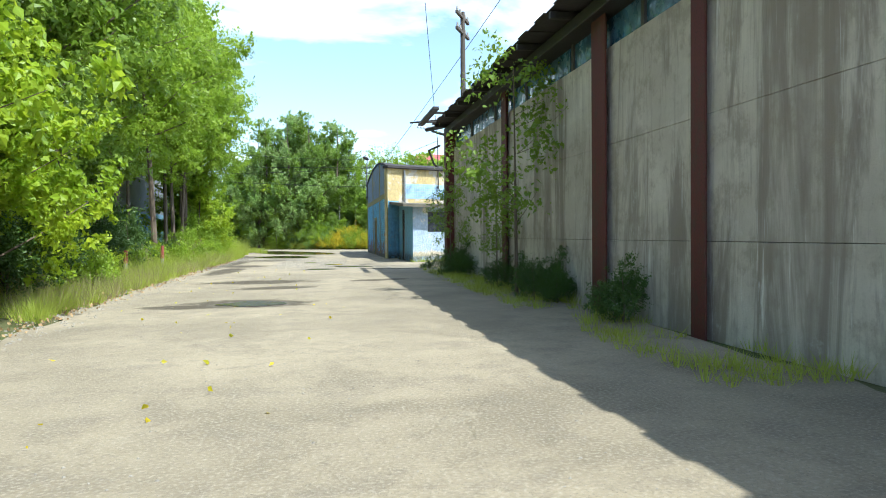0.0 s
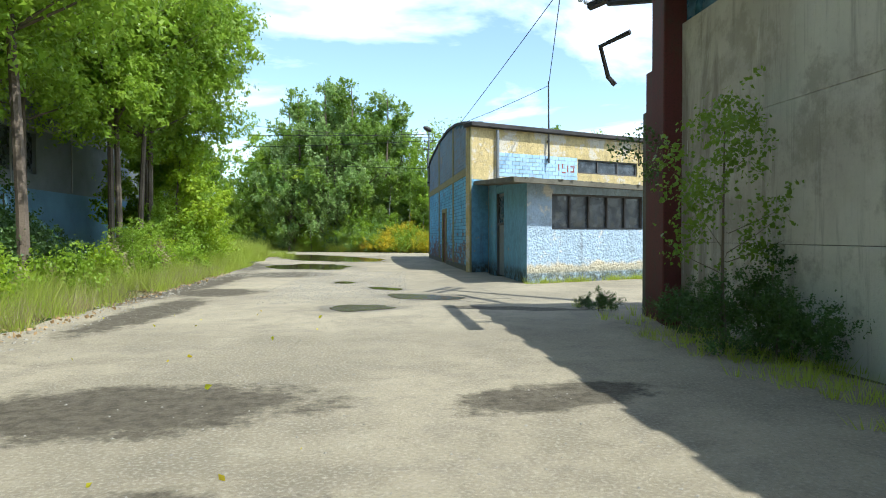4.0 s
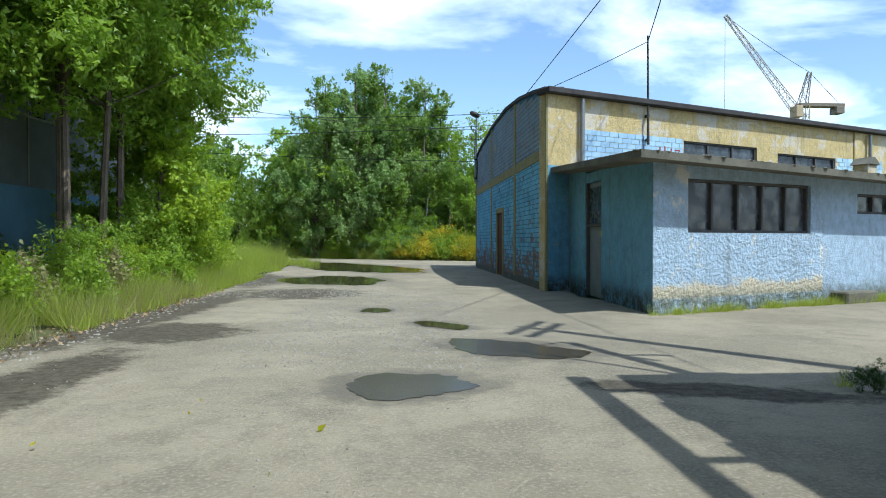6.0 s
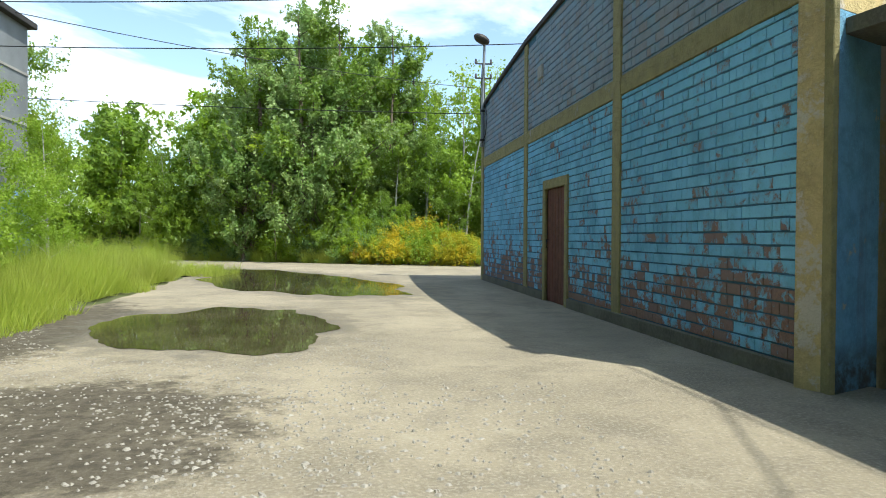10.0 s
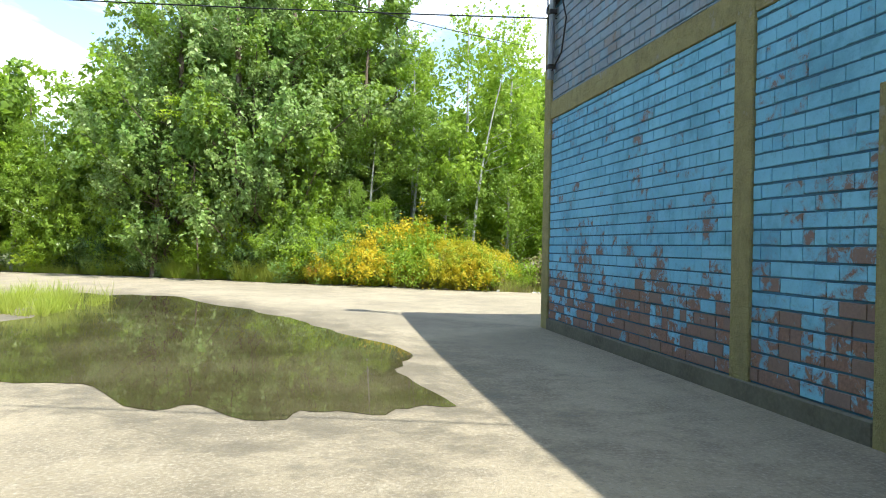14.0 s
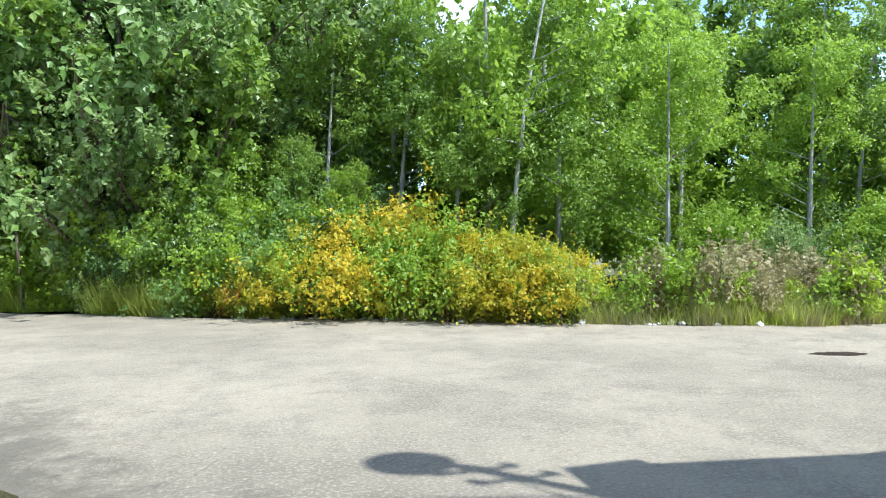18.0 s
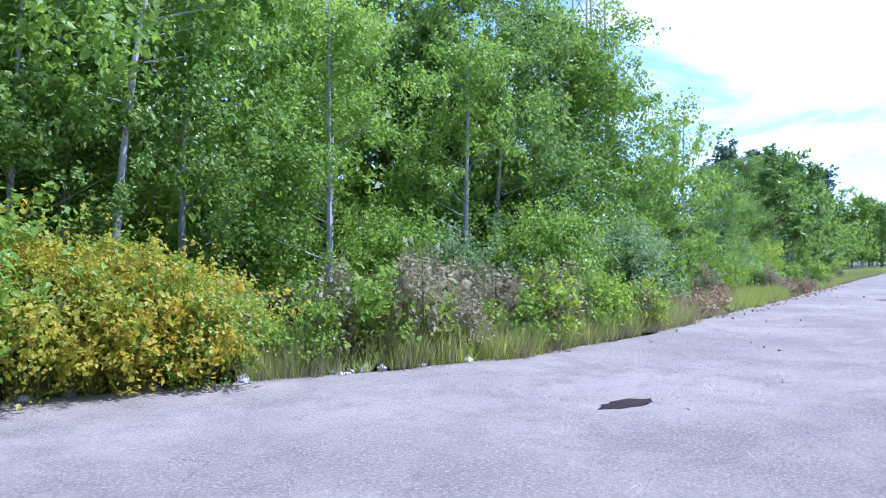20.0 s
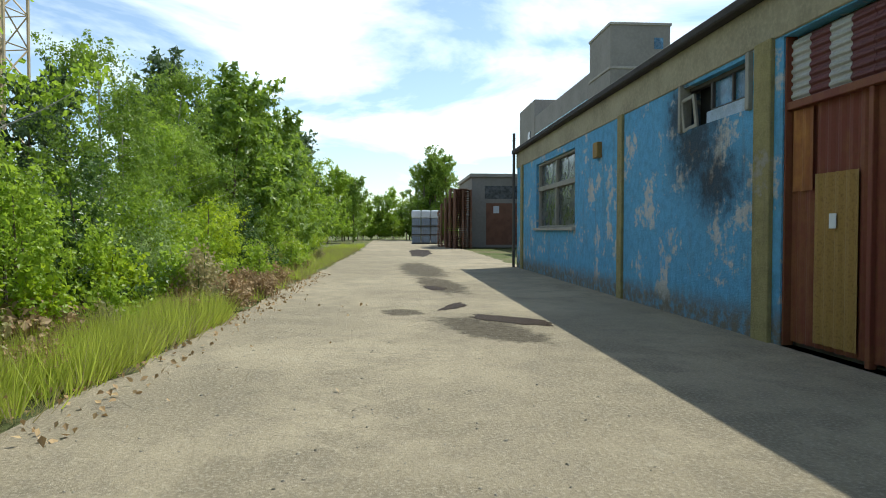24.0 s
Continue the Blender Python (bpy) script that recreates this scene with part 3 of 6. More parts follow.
def quads(name, verts, faces, material):
    """A mesh from arrays of places and of three- or four-cornered faces."""
    me = bpy.data.meshes.new(name)
    me.vertices.add(len(verts))
    me.vertices.foreach_set("co", np.asarray(verts, np.float32).ravel())
    nf, k = len(faces), len(faces[0])
    me.loops.add(nf * k)
    me.loops.foreach_set("vertex_index", np.asarray(faces, np.int32).ravel())
    me.polygons.add(nf)
    me.polygons.foreach_set("loop_start", np.arange(0, nf * k, k, dtype=np.int32))
    me.update(calc_edges=True)
    if k == 4:
        me.shade_flat()
    me.materials.append(material)
    return me


RNG = np.random.default_rng(7)


def unit(v):
    return v / np.maximum(np.linalg.norm(v, axis=1, keepdims=True), 1e-9)


def leaf_mesh(name, places, size, material, out=None, wide=0.44, spread=0.35, far=False):
    """Many small pointed leaves at the places given; out: which way each tends to face."""
    n = len(places)
    nor = unit(RNG.normal(size=(n, 3)) * 0.7 + (out if out is not None else 0) + np.array([0, 0, 0.5]))
    ax = unit(np.cross(nor, RNG.normal(size=(n, 3))) + np.array([0, 0, -0.3]))
    side = unit(np.cross(nor, ax))
    length = (size * (1 + spread * RNG.normal(size=n)).clip(0.45, 1.8))[:, None]
    base = places - ax * length * 0.4
    if far:
        v = np.stack([base + side * length * wide, base - side * length * wide, base + ax * length * 1.4], 1)
        return quads(name, v.reshape(-1, 3), np.arange(n * 3).reshape(n, 3), material)
    mid = base + ax * length * 0.42
    fold = nor * length * 0.10
    v = np.stack([base, mid + side * length * wide + fold, base + ax * length * 1.25, mid - side * length * wide + fold], 1)
    return quads(name, v.reshape(-1, 3), np.arange(n * 4).reshape(n, 4), material)


def blades(name, xy, height, material, width=0.012, lean=0.35, z=0.0):
    """Grass: tufts of narrow pointed blades that fan out of each place given."""
    per = 12
    n = len(xy) * per
    tall = np.repeat(RNG.uniform(0.35, 1.35, len(xy)) ** 1.2, per)
    h = (height * tall * RNG.uniform(0.5, 1.15, n))[:, None]
    a = RNG.uniform(0, math.tau, n)
    d = np.stack([np.cos(a), np.sin(a), 0 * a], 1) * width * RNG.uniform(0.6, 1.4, n)[:, None]
    fan = np.stack([RNG.normal(size=n), RNG.normal(size=n), 0 * a], 1)
    base = np.concatenate([np.repeat(np.asarray(xy), per, 0), np.full((n, 1), z)], 1) + fan * 0.04
    tip = base + fan * lean * h + np.array([0, 0, 1.0]) * h
    v = np.stack([base - d, base + d, tip], 1)
    return quads(name, v.reshape(-1, 3), np.arange(n * 3).reshape(n, 3), material)


def crown_points(clumps, per, spread, upright, twigs=4):
    """Places of leaves, along short twigs that grow out and up round the centres given."""
    c = np.asarray(clumps)
    fill = RNG.choice([0.2, 0.6, 1.2, 2.0], len(c))
    axis = np.array([c[:, 0].mean(), c[:, 1].mean(), 0])
    out = c - axis
    out[:, 2] = 0
    out = unit(out)
    k = np.repeat(np.arange(len(c)), twigs)
    root = c[k] + RNG.normal(size=(len(k), 3)) * spread * 0.55
    way = unit(out[k] * 0.55 + RNG.normal(size=(len(k), 3)) * 0.55 + np.array([0, 0, upright])) * (spread * RNG.uniform(0.9, 2.4, len(k)))[:, None]
    m = np.maximum(1, (per / twigs * fill[k] * RNG.uniform(0.6, 1.4, len(k))).astype(int))
    q = np.repeat(np.arange(len(k)), m)
    t = RNG.uniform(0, 1, len(q)) ** 0.8
    off = RNG.normal(size=(len(q), 3)) * (spread * 0.36 * (1.1 - 0.75 * t))[:, None]
    return root[q] + way[q] * t[:, None] + off, unit(off + out[k][q] * spread * 0.25)


def make_tree(name, label, height, radius, base, bark, leaf, clumps=150, per=90, size=0.10, shape=0.55, lean=0.0, trunk=0.14, spread=0.33, group="", stems=1, category="tree", upright=0.45):
    """A tree at the origin: tapered trunk and limbs, and a crown of loose leaf clumps."""
    top = thing(name, label, category, group)
    bm = bmesh.new()
    centres = []
    for s in range(stems):
        a0 = RNG.uniform(0, math.tau)
        foot = Vector((math.cos(a0), math.sin(a0), 0)) * (0.0 if stems == 1 else RNG.uniform(0.15, 0.5) * radius)
        hh = height * (1 if s == 0 else RNG.uniform(0.7, 0.97))
        n = 8
        bend = RNG.normal(size=2) * 0.03 * hh
        pts = [foot + Vector((bend[0] * (k / n) ** 1.5 + lean * (k / n) ** 2 * hh, bend[1] * (k / n) ** 1.5, hh * 0.95 * k / n)) for k in range(n + 1)]
        rings = tube(bm, pts, [trunk * (1 - 0.93 * k / n) + 0.006 for k in range(n + 1)], 7)
        limbs = max(6, int(clumps / stems / 7))
        for k in range(limbs):
            f = (k + RNG.uniform(0, 1)) / limbs
            z = base + (hh * 0.97 - base) * f
            prof = math.sin(math.pi * min(1, (0.10 + 0.90 * f) ** shape)) ** 0.75
            reach = radius * max(0.16, prof) * RNG.uniform(0.72, 1.15)
            ang = RNG.uniform(0, math.tau)
            t = z / (hh * 0.95) * n
            i = min(int(t), n - 1)
            p0 = pts[i].lerp(pts[i + 1], min(1, t - i))
            rise = reach * RNG.uniform(0.25, 0.8)
            p0 = p0 - Vector((0, 0, min(rise * 0.7, p0.z * 0.4)))
            d = Vector((math.cos(ang), math.sin(ang), 0))
            p1 = p0 + d * reach * 0.5 + Vector((0, 0, rise * 0.45))
            p2 = p0 + d * reach + Vector((0, 0, rise))
            r = max(0.006, trunk * 0.34 * (1 - f * 0.75))
            near = min((v for ring in rings[1:-1] for v in ring), key=lambda v: (v.co - p0 - d * trunk * 0.5).length_squared)
            tube(bm, [p0.lerp(p1, 0.12), p1, p2], [r, r * 0.6, r * 0.2], 4, near)
            for c in range(7):
                g = 0.30 + 0.72 * (c + RNG.uniform(0, 1)) / 7
                p = p0.lerp(p1, g * 2) if g < 0.5 else p1.lerp(p2, g * 2 - 1)
                centres.append(np.array(p) + RNG.normal(size=3) * 0.22 * spread / 0.33)
    bmesh.ops.recalc_face_normals(bm, faces=bm.faces[:])
    part("trunk", bm, bark, top)
    pl, out = crown_points(centres, per, spread, upright)
    keep = pl[:, 2] > 0.03
    me = leaf_mesh(name + "_crown", pl[keep], size, leaf, out[keep], far=size > 0.12 or height > 12)
    ob = new("crown", me)
    ob.parent = top
    return top


def put(ob, x, y, scale=1.0, turn=None, label="", z=0.0, squash=1.0):
    """A copy of a plant at a place."""
    m = pose(x, y, z, 0, 0, RNG.uniform(0, 360) if turn is None else turn) @ Matrix.Diagonal((scale, scale, scale * squash, 1))
    return tagged(copy_thing(ob, m), label)


def sagging(a, b, sag, n=14):
    a, b = Vector(a), Vector(b)
    return [a.lerp(b, k / n) - Vector((0, 0, sag * 4 * (k / n) * (1 - k / n))) for k in range(n + 1)]

# ---- ground and road ----
def ragged(pts, step=0.5, amount=0.18, seed=0):
    """An outline with its edges broken up."""
    out = []
    for i, p in enumerate(pts):
        a, b = Vector((*p, 0)), Vector((*pts[(i + 1) % len(pts)], 0))
        n = max(1, min(220, int((b - a).length / step)))
        for k in range(n):
            c = a.lerp(b, k / n)
            w = noise.noise(Vector((c.x * 0.9, c.y * 0.9, seed))) + 0.5 * noise.noise(Vector((c.x * 3, c.y * 3, seed + 5)))
            q = noise.noise(Vector((c.x * 1.1 + 40, c.y * 1.1, seed)))
            out.append((c.x + amount * w, c.y + amount * q))
    return out


def sheet(name, outline, z, material, parent=None):
    bm = bmesh.new()
    f = bm.faces.new([bm.verts.new((x, y, z)) for x, y in outline])
    bmesh.ops.triangulate(bm, faces=[f])
    bmesh.ops.recalc_face_normals(bm, faces=bm.faces[:])
    if bm.faces[:][0].normal.z < 0:
        bmesh.ops.reverse_faces(bm, faces=bm.faces[:])
    return part(name, bm, material, parent)


bm = bmesh.new()
bmesh.ops.create_grid(bm, x_segments=60, y_segments=60, size=700)
for v in bm.verts:
    v.co.z = -0.05
tagged(part("ground", bm, M["ground"]), "weedy brown soil with patchy grass", "ground", kind="structure")

ROAD = [(-6.9, -75), (-7.2, -40), (-7.7, -28), (-7.7, -12), (-8.2, -4), (-8.4, 2.0), (-12, 6.6), (-40, 9.0), (-40, 20), (-14, 17.0), (-9, 14.4), (-5, 11.8), (-2.5, 10.4), (0.2, 8.9), (2.6, 7.6), (4.5, 6.75), (7, 6.4),
        (15, 6.3), (48, 6.0), (95, 6.6), (95, -1.0), (31, -0.2), (0.3, -0.2), (0.3, -13), (0.8, -19.1), (14, -13.5), (20, -13), (20, -26.0), (0.75, -25.8), (0.75, -75)]
tagged(sheet("road", ragged(ROAD, 0.5, 0.28), 0.0, M["road"]), "pale dusty cracked concrete road with ragged edges", "road", kind="structure")


def patch(name, label, cat, cx, cy, rx, ry, turn, material, z, seed, lumps=0.28):
    """An irregular flat patch: a puddle, or the damp mud round it."""
    bm = bmesh.new()
    c, s = math.cos(radians(turn)), math.sin(radians(turn))
    rings = []
    for f in (0.5, 0.85, 1.0):
        row = []
        for k in range(160):
            a = k * math.tau / 160
            u, v = math.cos(a), math.sin(a)
            r = 1 + lumps * (noise.noise(Vector((u * 1.3, v * 1.3, seed))) * 1.3 + 0.5 * noise.noise(Vector((u * 4, v * 4, seed + 9))) + 0.12 * noise.noise(Vector((u * 11, v * 11, seed + 3))))
            x, y = rx * r * u * f, ry * r * v * f
            row.append(bm.verts.new((cx + x * c - y * s, cy + x * s + y * c, z)))
        rings.append(row)
    mid = bm.verts.new((cx, cy, z))
    for k in range(160):
        q = (k + 1) % 160
        bm.faces.new((mid, rings[0][k], rings[0][q]))
        for a, b in zip(rings, rings[1:]):
            bm.faces.new((a[k], b[k], b[q], a[q]))
    return tagged(part(name, bm, material), label, cat, kind="structure")


for k, (x, y, rx, ry, a, sd, m) in enumerate(PUDDLES):
    patch("puddle", "shallow brown rain puddle on the road", "puddle", x, y, rx, ry, a, M[m], 0.004 + 0.0003 * k, sd, 0.42 if m == "soil_dark" else 0.28)

# ---- the concrete hall beside the road ----
hall = thing("warehouse", "long derelict concrete panel warehouse with rust-red steel posts", "building", at=(1, -26, 0))
inv = Matrix.Translation((-1, 26, 0))
WX = 1.0
for k, (y0, y1) in enumerate([(-75, -62), (-62, -52), (-52, -46.5), (-46.5, -41.45), (-41.45, -38.7), (-38.7, -33.1), (-33.1, -26.3)]):
    for z0, z1 in ((-0.05, 1.088), (1.094, 2.559), (2.563, 4.06)):
        part("wall_panel", boxes(((WX, y0 + 0.006, z0), (WX + 0.25, y1 - 0.006, z1)), bevel=0.004, m=inv), M["panel"], hall, "stained grey concrete wall panel")
part("core_wall", boxes(((WX + 0.1, -75, 0), (WX + 0.24, -26.1, 4.05)), m=inv), M["concrete_dark"], hall)
part("end_wall", boxes(((WX + 0.1, -26.75, -0.05), (16, -26.5, 4.6)), bevel=0.01, m=inv), M["panel"], hall)
part("back_wall", boxes(((15.75, -75, -0.05), (16.0, -26.76, 4.84)), bevel=0.01, m=inv), M["panel"], hall)
part("south_wall", boxes(((WX + 0.26, -75, -0.05), (15.74, -74.75, 4.84)), bevel=0.01, m=inv), M["panel"], hall)
for y, w, x0 in ((-33.05, 0.19, 0.9), (-38.65, 0.26, 0.88), (-41.45, 0.15, 0.9), (-46.5, 0.2, 0.88), (-52, 0.2, 0.88), (-62, 0.2, 0.88)):
    bm = boxes(((x0, y - w, -0.05), (x0 + 0.03, y + w, 4.55)), ((x0 + 0.03, y - 0.03, -0.05), (WX + 0.02, y + 0.03, 4.55)), bevel=0.004, m=inv)
    part("steel_post", bm, M["post"], hall, "rusty oxide-red steel post")
bm = boxes(((0.74, -26.52, -0.05), (1.3, -26.12, 4.75)), ((0.80, -26.12, -0.05), (1.2, -25.78, 3.55)), bevel=0.015, m=inv)
part("corner_post", bm, M["post"], hall, "thick dark red steel corner column")
part("corner_pier", boxes(((0.82, -25.80, -0.05), (1.25, -25.62, 3.0)), bevel=0.02, m=inv), M["concrete_dark"], hall, "mossy concrete corner pier")
for k in range(9):
    y0 = -26.4 - k * 5.4
    part("clerestory_pane", boxes(((WX + 0.06, y0 - 5.2, 4.1), (WX + 0.09, y0, 4.52)), m=inv), M["glass_blue"], hall, "dusty clerestory glazing")
    for q in (0.0, 2.66):
        part("glazing_bar", boxes(((WX + 0.02, y0 - q - 0.05, 4.06), (WX + 0.12, y0 - q + 0.05, 4.56)), bevel=0.004, m=inv), M["frame_dark"], hall)
part("eave_beam", boxes(((0.72, -75, 4.54), (1.35, -26.35, 4.74)), bevel=0.01, m=inv), M["steel"], hall)
me = mesh_of("rafter", boxes(((0.36, -0.05, 4.74), (3.5, 0.05, 4.855)), bevel=0.006), M["steel"])
for k in range(26):
    r = new("rafter", me)
    r.parent, r.location = hall, (-1, -26.5 - k * 1.9 + 26, 0)
me = [mesh_of("roof_sheet", boxes(((0.30 + d * 3, -0.52, 4.86 + d), (16.3, 0, 4.885 + d)), bevel=0.005), M["felt"]) for d in (0.0, 0.02)]
for k in range(103):
    r = new("roof_sheet", me[k % 2])
    r.parent, r.location = hall, (-1, -26.25 - k * 0.5 + 26, 0)
ob = part("gutter_board", boxes(((-0.16, -29.3, 4.80), (0.02, -26.3, 4.90)), ((0.0, -28.6, 4.82), (0.36, -28.5, 4.88)), ((0.0, -26.9, 4.82), (0.36, -26.8, 4.88)), bevel=0.01, m=inv), M["steel"], hall, "loose weathered gutter board hung off the eave")
ob = part("bracket_beam", tubes(([(1.0, -26.2, 4.9), (0.42, -24.4, 4.98)], 0.075), ([(0.9, -26.2, 4.5), (0.55, -24.9, 4.86)], 0.045), ([(1.0, -26.4, 5.05), (-0.25, -25.0, 5.12)], 0.03)), M["steel"], hall, "rusty bracket arms on the corner")
ob.matrix_parent_inverse = inv
bm = bmesh.new()
for k in range(3):
    bmesh.ops.create_uvsphere(bm, u_segments=8, v_segments=6, radius=0.05, matrix=Matrix.Translation((0.35 - 0.13 * k, -24.4 - 0.1 * k, 5.05)))
ob = part("insulator", bm, M["tote"], hall, "white ceramic insulators")
ob.matrix_parent_inverse = inv
bm = tubes(([(0.75, -25.3, 4.3), (0.42, -24.9, 4.18), (0.62, -24.7, 3.75), (0.74, -24.7, 3.62)], 0.04))
ob = part("bent_pipe", bm, M["steel"], hall, "bent dark steel pipe stub")
ob.matrix_parent_inverse = inv

# ---- the blue brick workshop ----
shop = thing("workshop_building", "arched-roof blue painted brick workshop with ochre concrete frame", "building")
ARCH = [(-14.15, 4.68), (-12.75, 4.90), (-10.6, 5.17), (-8.2, 5.33), (-5.0, 5.27), (-2.5, 5.08), (-1.0, 4.92), (-0.02, 4.78)]


def arch_z(y):
    for (a, za), (b, zb) in zip(ARCH, ARCH[1:]):
        if a <= y <= b:
            return za + (zb - za) * (y - a) / (b - a)
    return 4.6


DOOR = (-7.62, -6.42, 2.10)
low = [(-13.95, -0.1), (DOOR[0], -0.1), (DOOR[0], DOOR[2]), (DOOR[1], DOOR[2]), (DOOR[1], -0.1), (-0.02, -0.1)]
gable = part("gable_wall", prism(low + ARCH[:0:-1] + [(-13.95, 4.72)], "x", 0.0, 0.35), M["joint"], shop, "blue painted brick gable wall with flaking paint")
part("gable_coping", prism([(y, z) for y, z in ARCH] + [(y, z + 0.09) for y, z in ARCH[::-1]], "x", -0.06, 0.4), M["felt"], shop, "dark felt edge along the arched gable")
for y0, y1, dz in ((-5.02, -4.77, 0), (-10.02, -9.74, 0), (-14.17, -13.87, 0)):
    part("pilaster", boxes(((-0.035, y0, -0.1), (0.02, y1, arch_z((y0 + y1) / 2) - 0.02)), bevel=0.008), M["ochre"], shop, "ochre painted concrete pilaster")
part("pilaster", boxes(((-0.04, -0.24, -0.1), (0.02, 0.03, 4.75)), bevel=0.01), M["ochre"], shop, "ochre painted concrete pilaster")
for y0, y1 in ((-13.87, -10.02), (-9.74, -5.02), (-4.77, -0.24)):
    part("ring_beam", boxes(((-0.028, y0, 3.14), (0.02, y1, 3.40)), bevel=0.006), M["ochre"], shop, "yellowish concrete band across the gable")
part("plinth", boxes(((-0.05, -13.87, -0.1), (0.01, DOOR[0] - 0.14, 0.16)), ((-0.05, DOOR[1] + 0.14, -0.1), (0.01, -0.25, 0.16)), bevel=0.01), M["concrete_dark"], shop, "mossy concrete foot of the wall")
part("wall_vent", boxes(((-0.05, -6.15, 4.28), (0.01, -5.85, 4.55)), bevel=0.02), M["concrete"], shop, "small pale vent block")
ob = part("side_door", boxes(((0.03, DOOR[0], 0.0), (0.05, DOOR[1], DOOR[2]))), M["door_brown"], shop, "closed brown boarded door")
part("door_frame", boxes(((-0.05, DOOR[0] - 0.14, -0.05), (0.06, DOOR[0], DOOR[2] + 0.17)), ((-0.05, DOOR[1], -0.05), (0.06, DOOR[1] + 0.14, DOOR[2] + 0.17)),
                         ((-0.052, DOOR[0], DOOR[2]), (0.06, DOOR[1], DOOR[2] + 0.17)), bevel=0.008), M["ochre"], shop, "ochre painted door surround")
for k in range(7):
    w = (DOOR[1] - DOOR[0]) / 7
    part("door_board", boxes(((0.012, DOOR[0] + k * w + 0.006, 0.02), (0.035, DOOR[0] + (k + 1) * w - 0.006, DOOR[2] - 0.02)), bevel=0.004), M["door_brown"], ob)
part("door_handle", tubes(([(0.01, DOOR[1] - 0.12, 1.0), (-0.045, DOOR[1] - 0.12, 1.0), (-0.045, DOOR[1] - 0.12, 1.16), (0.01, DOOR[1] - 0.12, 1.16)], 0.009)), M["steel"], ob)

K = 0.45
SM = frame_at((0.0, -14.15, 0), K)
SLEN = 21.0
W1, W2 = (4.45, 7.35, 3.33, 3.82), (8.25, 11.0, 3.26, 3.72)
bm = bmesh.new()
holed(bm, SLEN, -0.1, 4.62, 0.3, [W1, W2], SM)
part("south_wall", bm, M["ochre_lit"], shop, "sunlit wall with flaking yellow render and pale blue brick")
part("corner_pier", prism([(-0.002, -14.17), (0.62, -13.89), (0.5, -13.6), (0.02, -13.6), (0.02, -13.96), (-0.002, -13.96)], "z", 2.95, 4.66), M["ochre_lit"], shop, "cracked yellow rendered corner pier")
part("pier_foot", prism([(-0.002, -14.17), (0.60, -13.89), (0.5, -13.6), (0.02, -13.6), (0.02, -13.96), (-0.002, -13.96)], "z", -0.1, 2.945), M["render_deep_shade"], shop, "peeling dark blue foot of the corner pier")
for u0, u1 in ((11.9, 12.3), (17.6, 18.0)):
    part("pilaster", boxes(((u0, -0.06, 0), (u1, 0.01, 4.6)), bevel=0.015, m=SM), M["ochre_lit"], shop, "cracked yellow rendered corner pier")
for u in (0.95, 12.62):
    part("downpipe", tubes(([SM @ Vector((u, -0.12, 2.5)), SM @ Vector((u, -0.12, 4.55))], 0.055), sides=8), M["pipe"], shop, "grey metal downpipe")
for u0, u1, v0, v1 in (W1, W2):
    w = part("window", boxes(((u0, 0.10, v0), (u1, 0.13, v1)), m=SM), M["glass"], shop, "dusty dark strip window")
    fr = [((u0, 0.04, v0), (u1, 0.16, v0 + 0.05)), ((u0, 0.04, v1 - 0.05), (u1, 0.16, v1))]
    fr += [((u0 + (u1 - u0) * k / 3 - 0.03, 0.045, v0 + 0.05), (u0 + (u1 - u0) * k / 3 + 0.03, 0.155, v1 - 0.05)) for k in (0.02, 1, 2, 2.98)]
    part("window_frame", boxes(*fr, bevel=0.004, m=SM), M["frame_dark"], w)
part("fascia", boxes(((-0.1, -0.22, 4.6), (SLEN, 0.3, 4.74)), bevel=0.02, m=SM), M["felt"], shop, "dark roof edge")
end = SM @ Vector((SLEN, 0, 0))
part("east_wall", boxes(((end.x - 0.3, end.y + 0.02, -0.1), (end.x, -3.7, 4.55)), ((end.x, -6.1, -0.1), (31.0, -5.8, 3.6)), ((30.7, -5.8, -0.1), (31.0, -0.35, 3.6))), M["concrete"], shop)
bm = bmesh.new()
ys = [ARCH[0][0] + (ARCH[-1][0] - ARCH[0][0]) * k / 20 for k in range(21)]
ring = []
for x in (0.3, end.x):
    row = []
    for k, y in enumerate(ys):
        yy = y if x < 1 else end.y + (-3.6 - end.y) * k / 20
        zz = arch_z(y) - 0.06 if x < 1 else 4.6 + 0.55 * math.sin(math.pi * k / 20)
        row.append(bm.verts.new((x, yy, zz if k < 18 or x < 1 else zz)))
    ring.append(row)
for k in range(20):
    bm.faces.new((ring[0][k], ring[0][k + 1], ring[1][k + 1], ring[1][k]))
bm.normal_update()
bmesh.ops.solidify(bm, geom=bm.faces[:], thickness=0.08)
part("roof", bm, M["felt"], shop, "dark felted arched roof")
part("low_roof", boxes(((0.35, -6.0, 3.62), (31.1, -0.3, 3.74))), M["felt"], shop, "flat felted roof of the north side")

# north side
NM = Matrix.Identity(4)
NM.col[0][:3], NM.col[1][:3] = (-1, 0, 0), (0, -1, 0)
NM.translation = (31.0, 0.0, 0)
def nx(x0, x1):
    return 31.0 - x1, 31.0 - x0
NW1, NW2, NG, NW3 = (23.9, 28.0, 1.27, 3.05), (16.45, 18.3, 2.58, 3.17), (13.33, 15.82, 0.0, 3.2), (4.5, 6.6, 2.5, 3.1)
bm = bmesh.new()
holed(bm, 30.65, -0.1, 3.72, 0.35, [(*nx(h[0], h[1]), h[2], h[3]) for h in (NW1, NW2, NG, NW3)], NM)
part("north_wall", bm, M["north_blue"], shop, "shaded wall with peeling bright blue render")
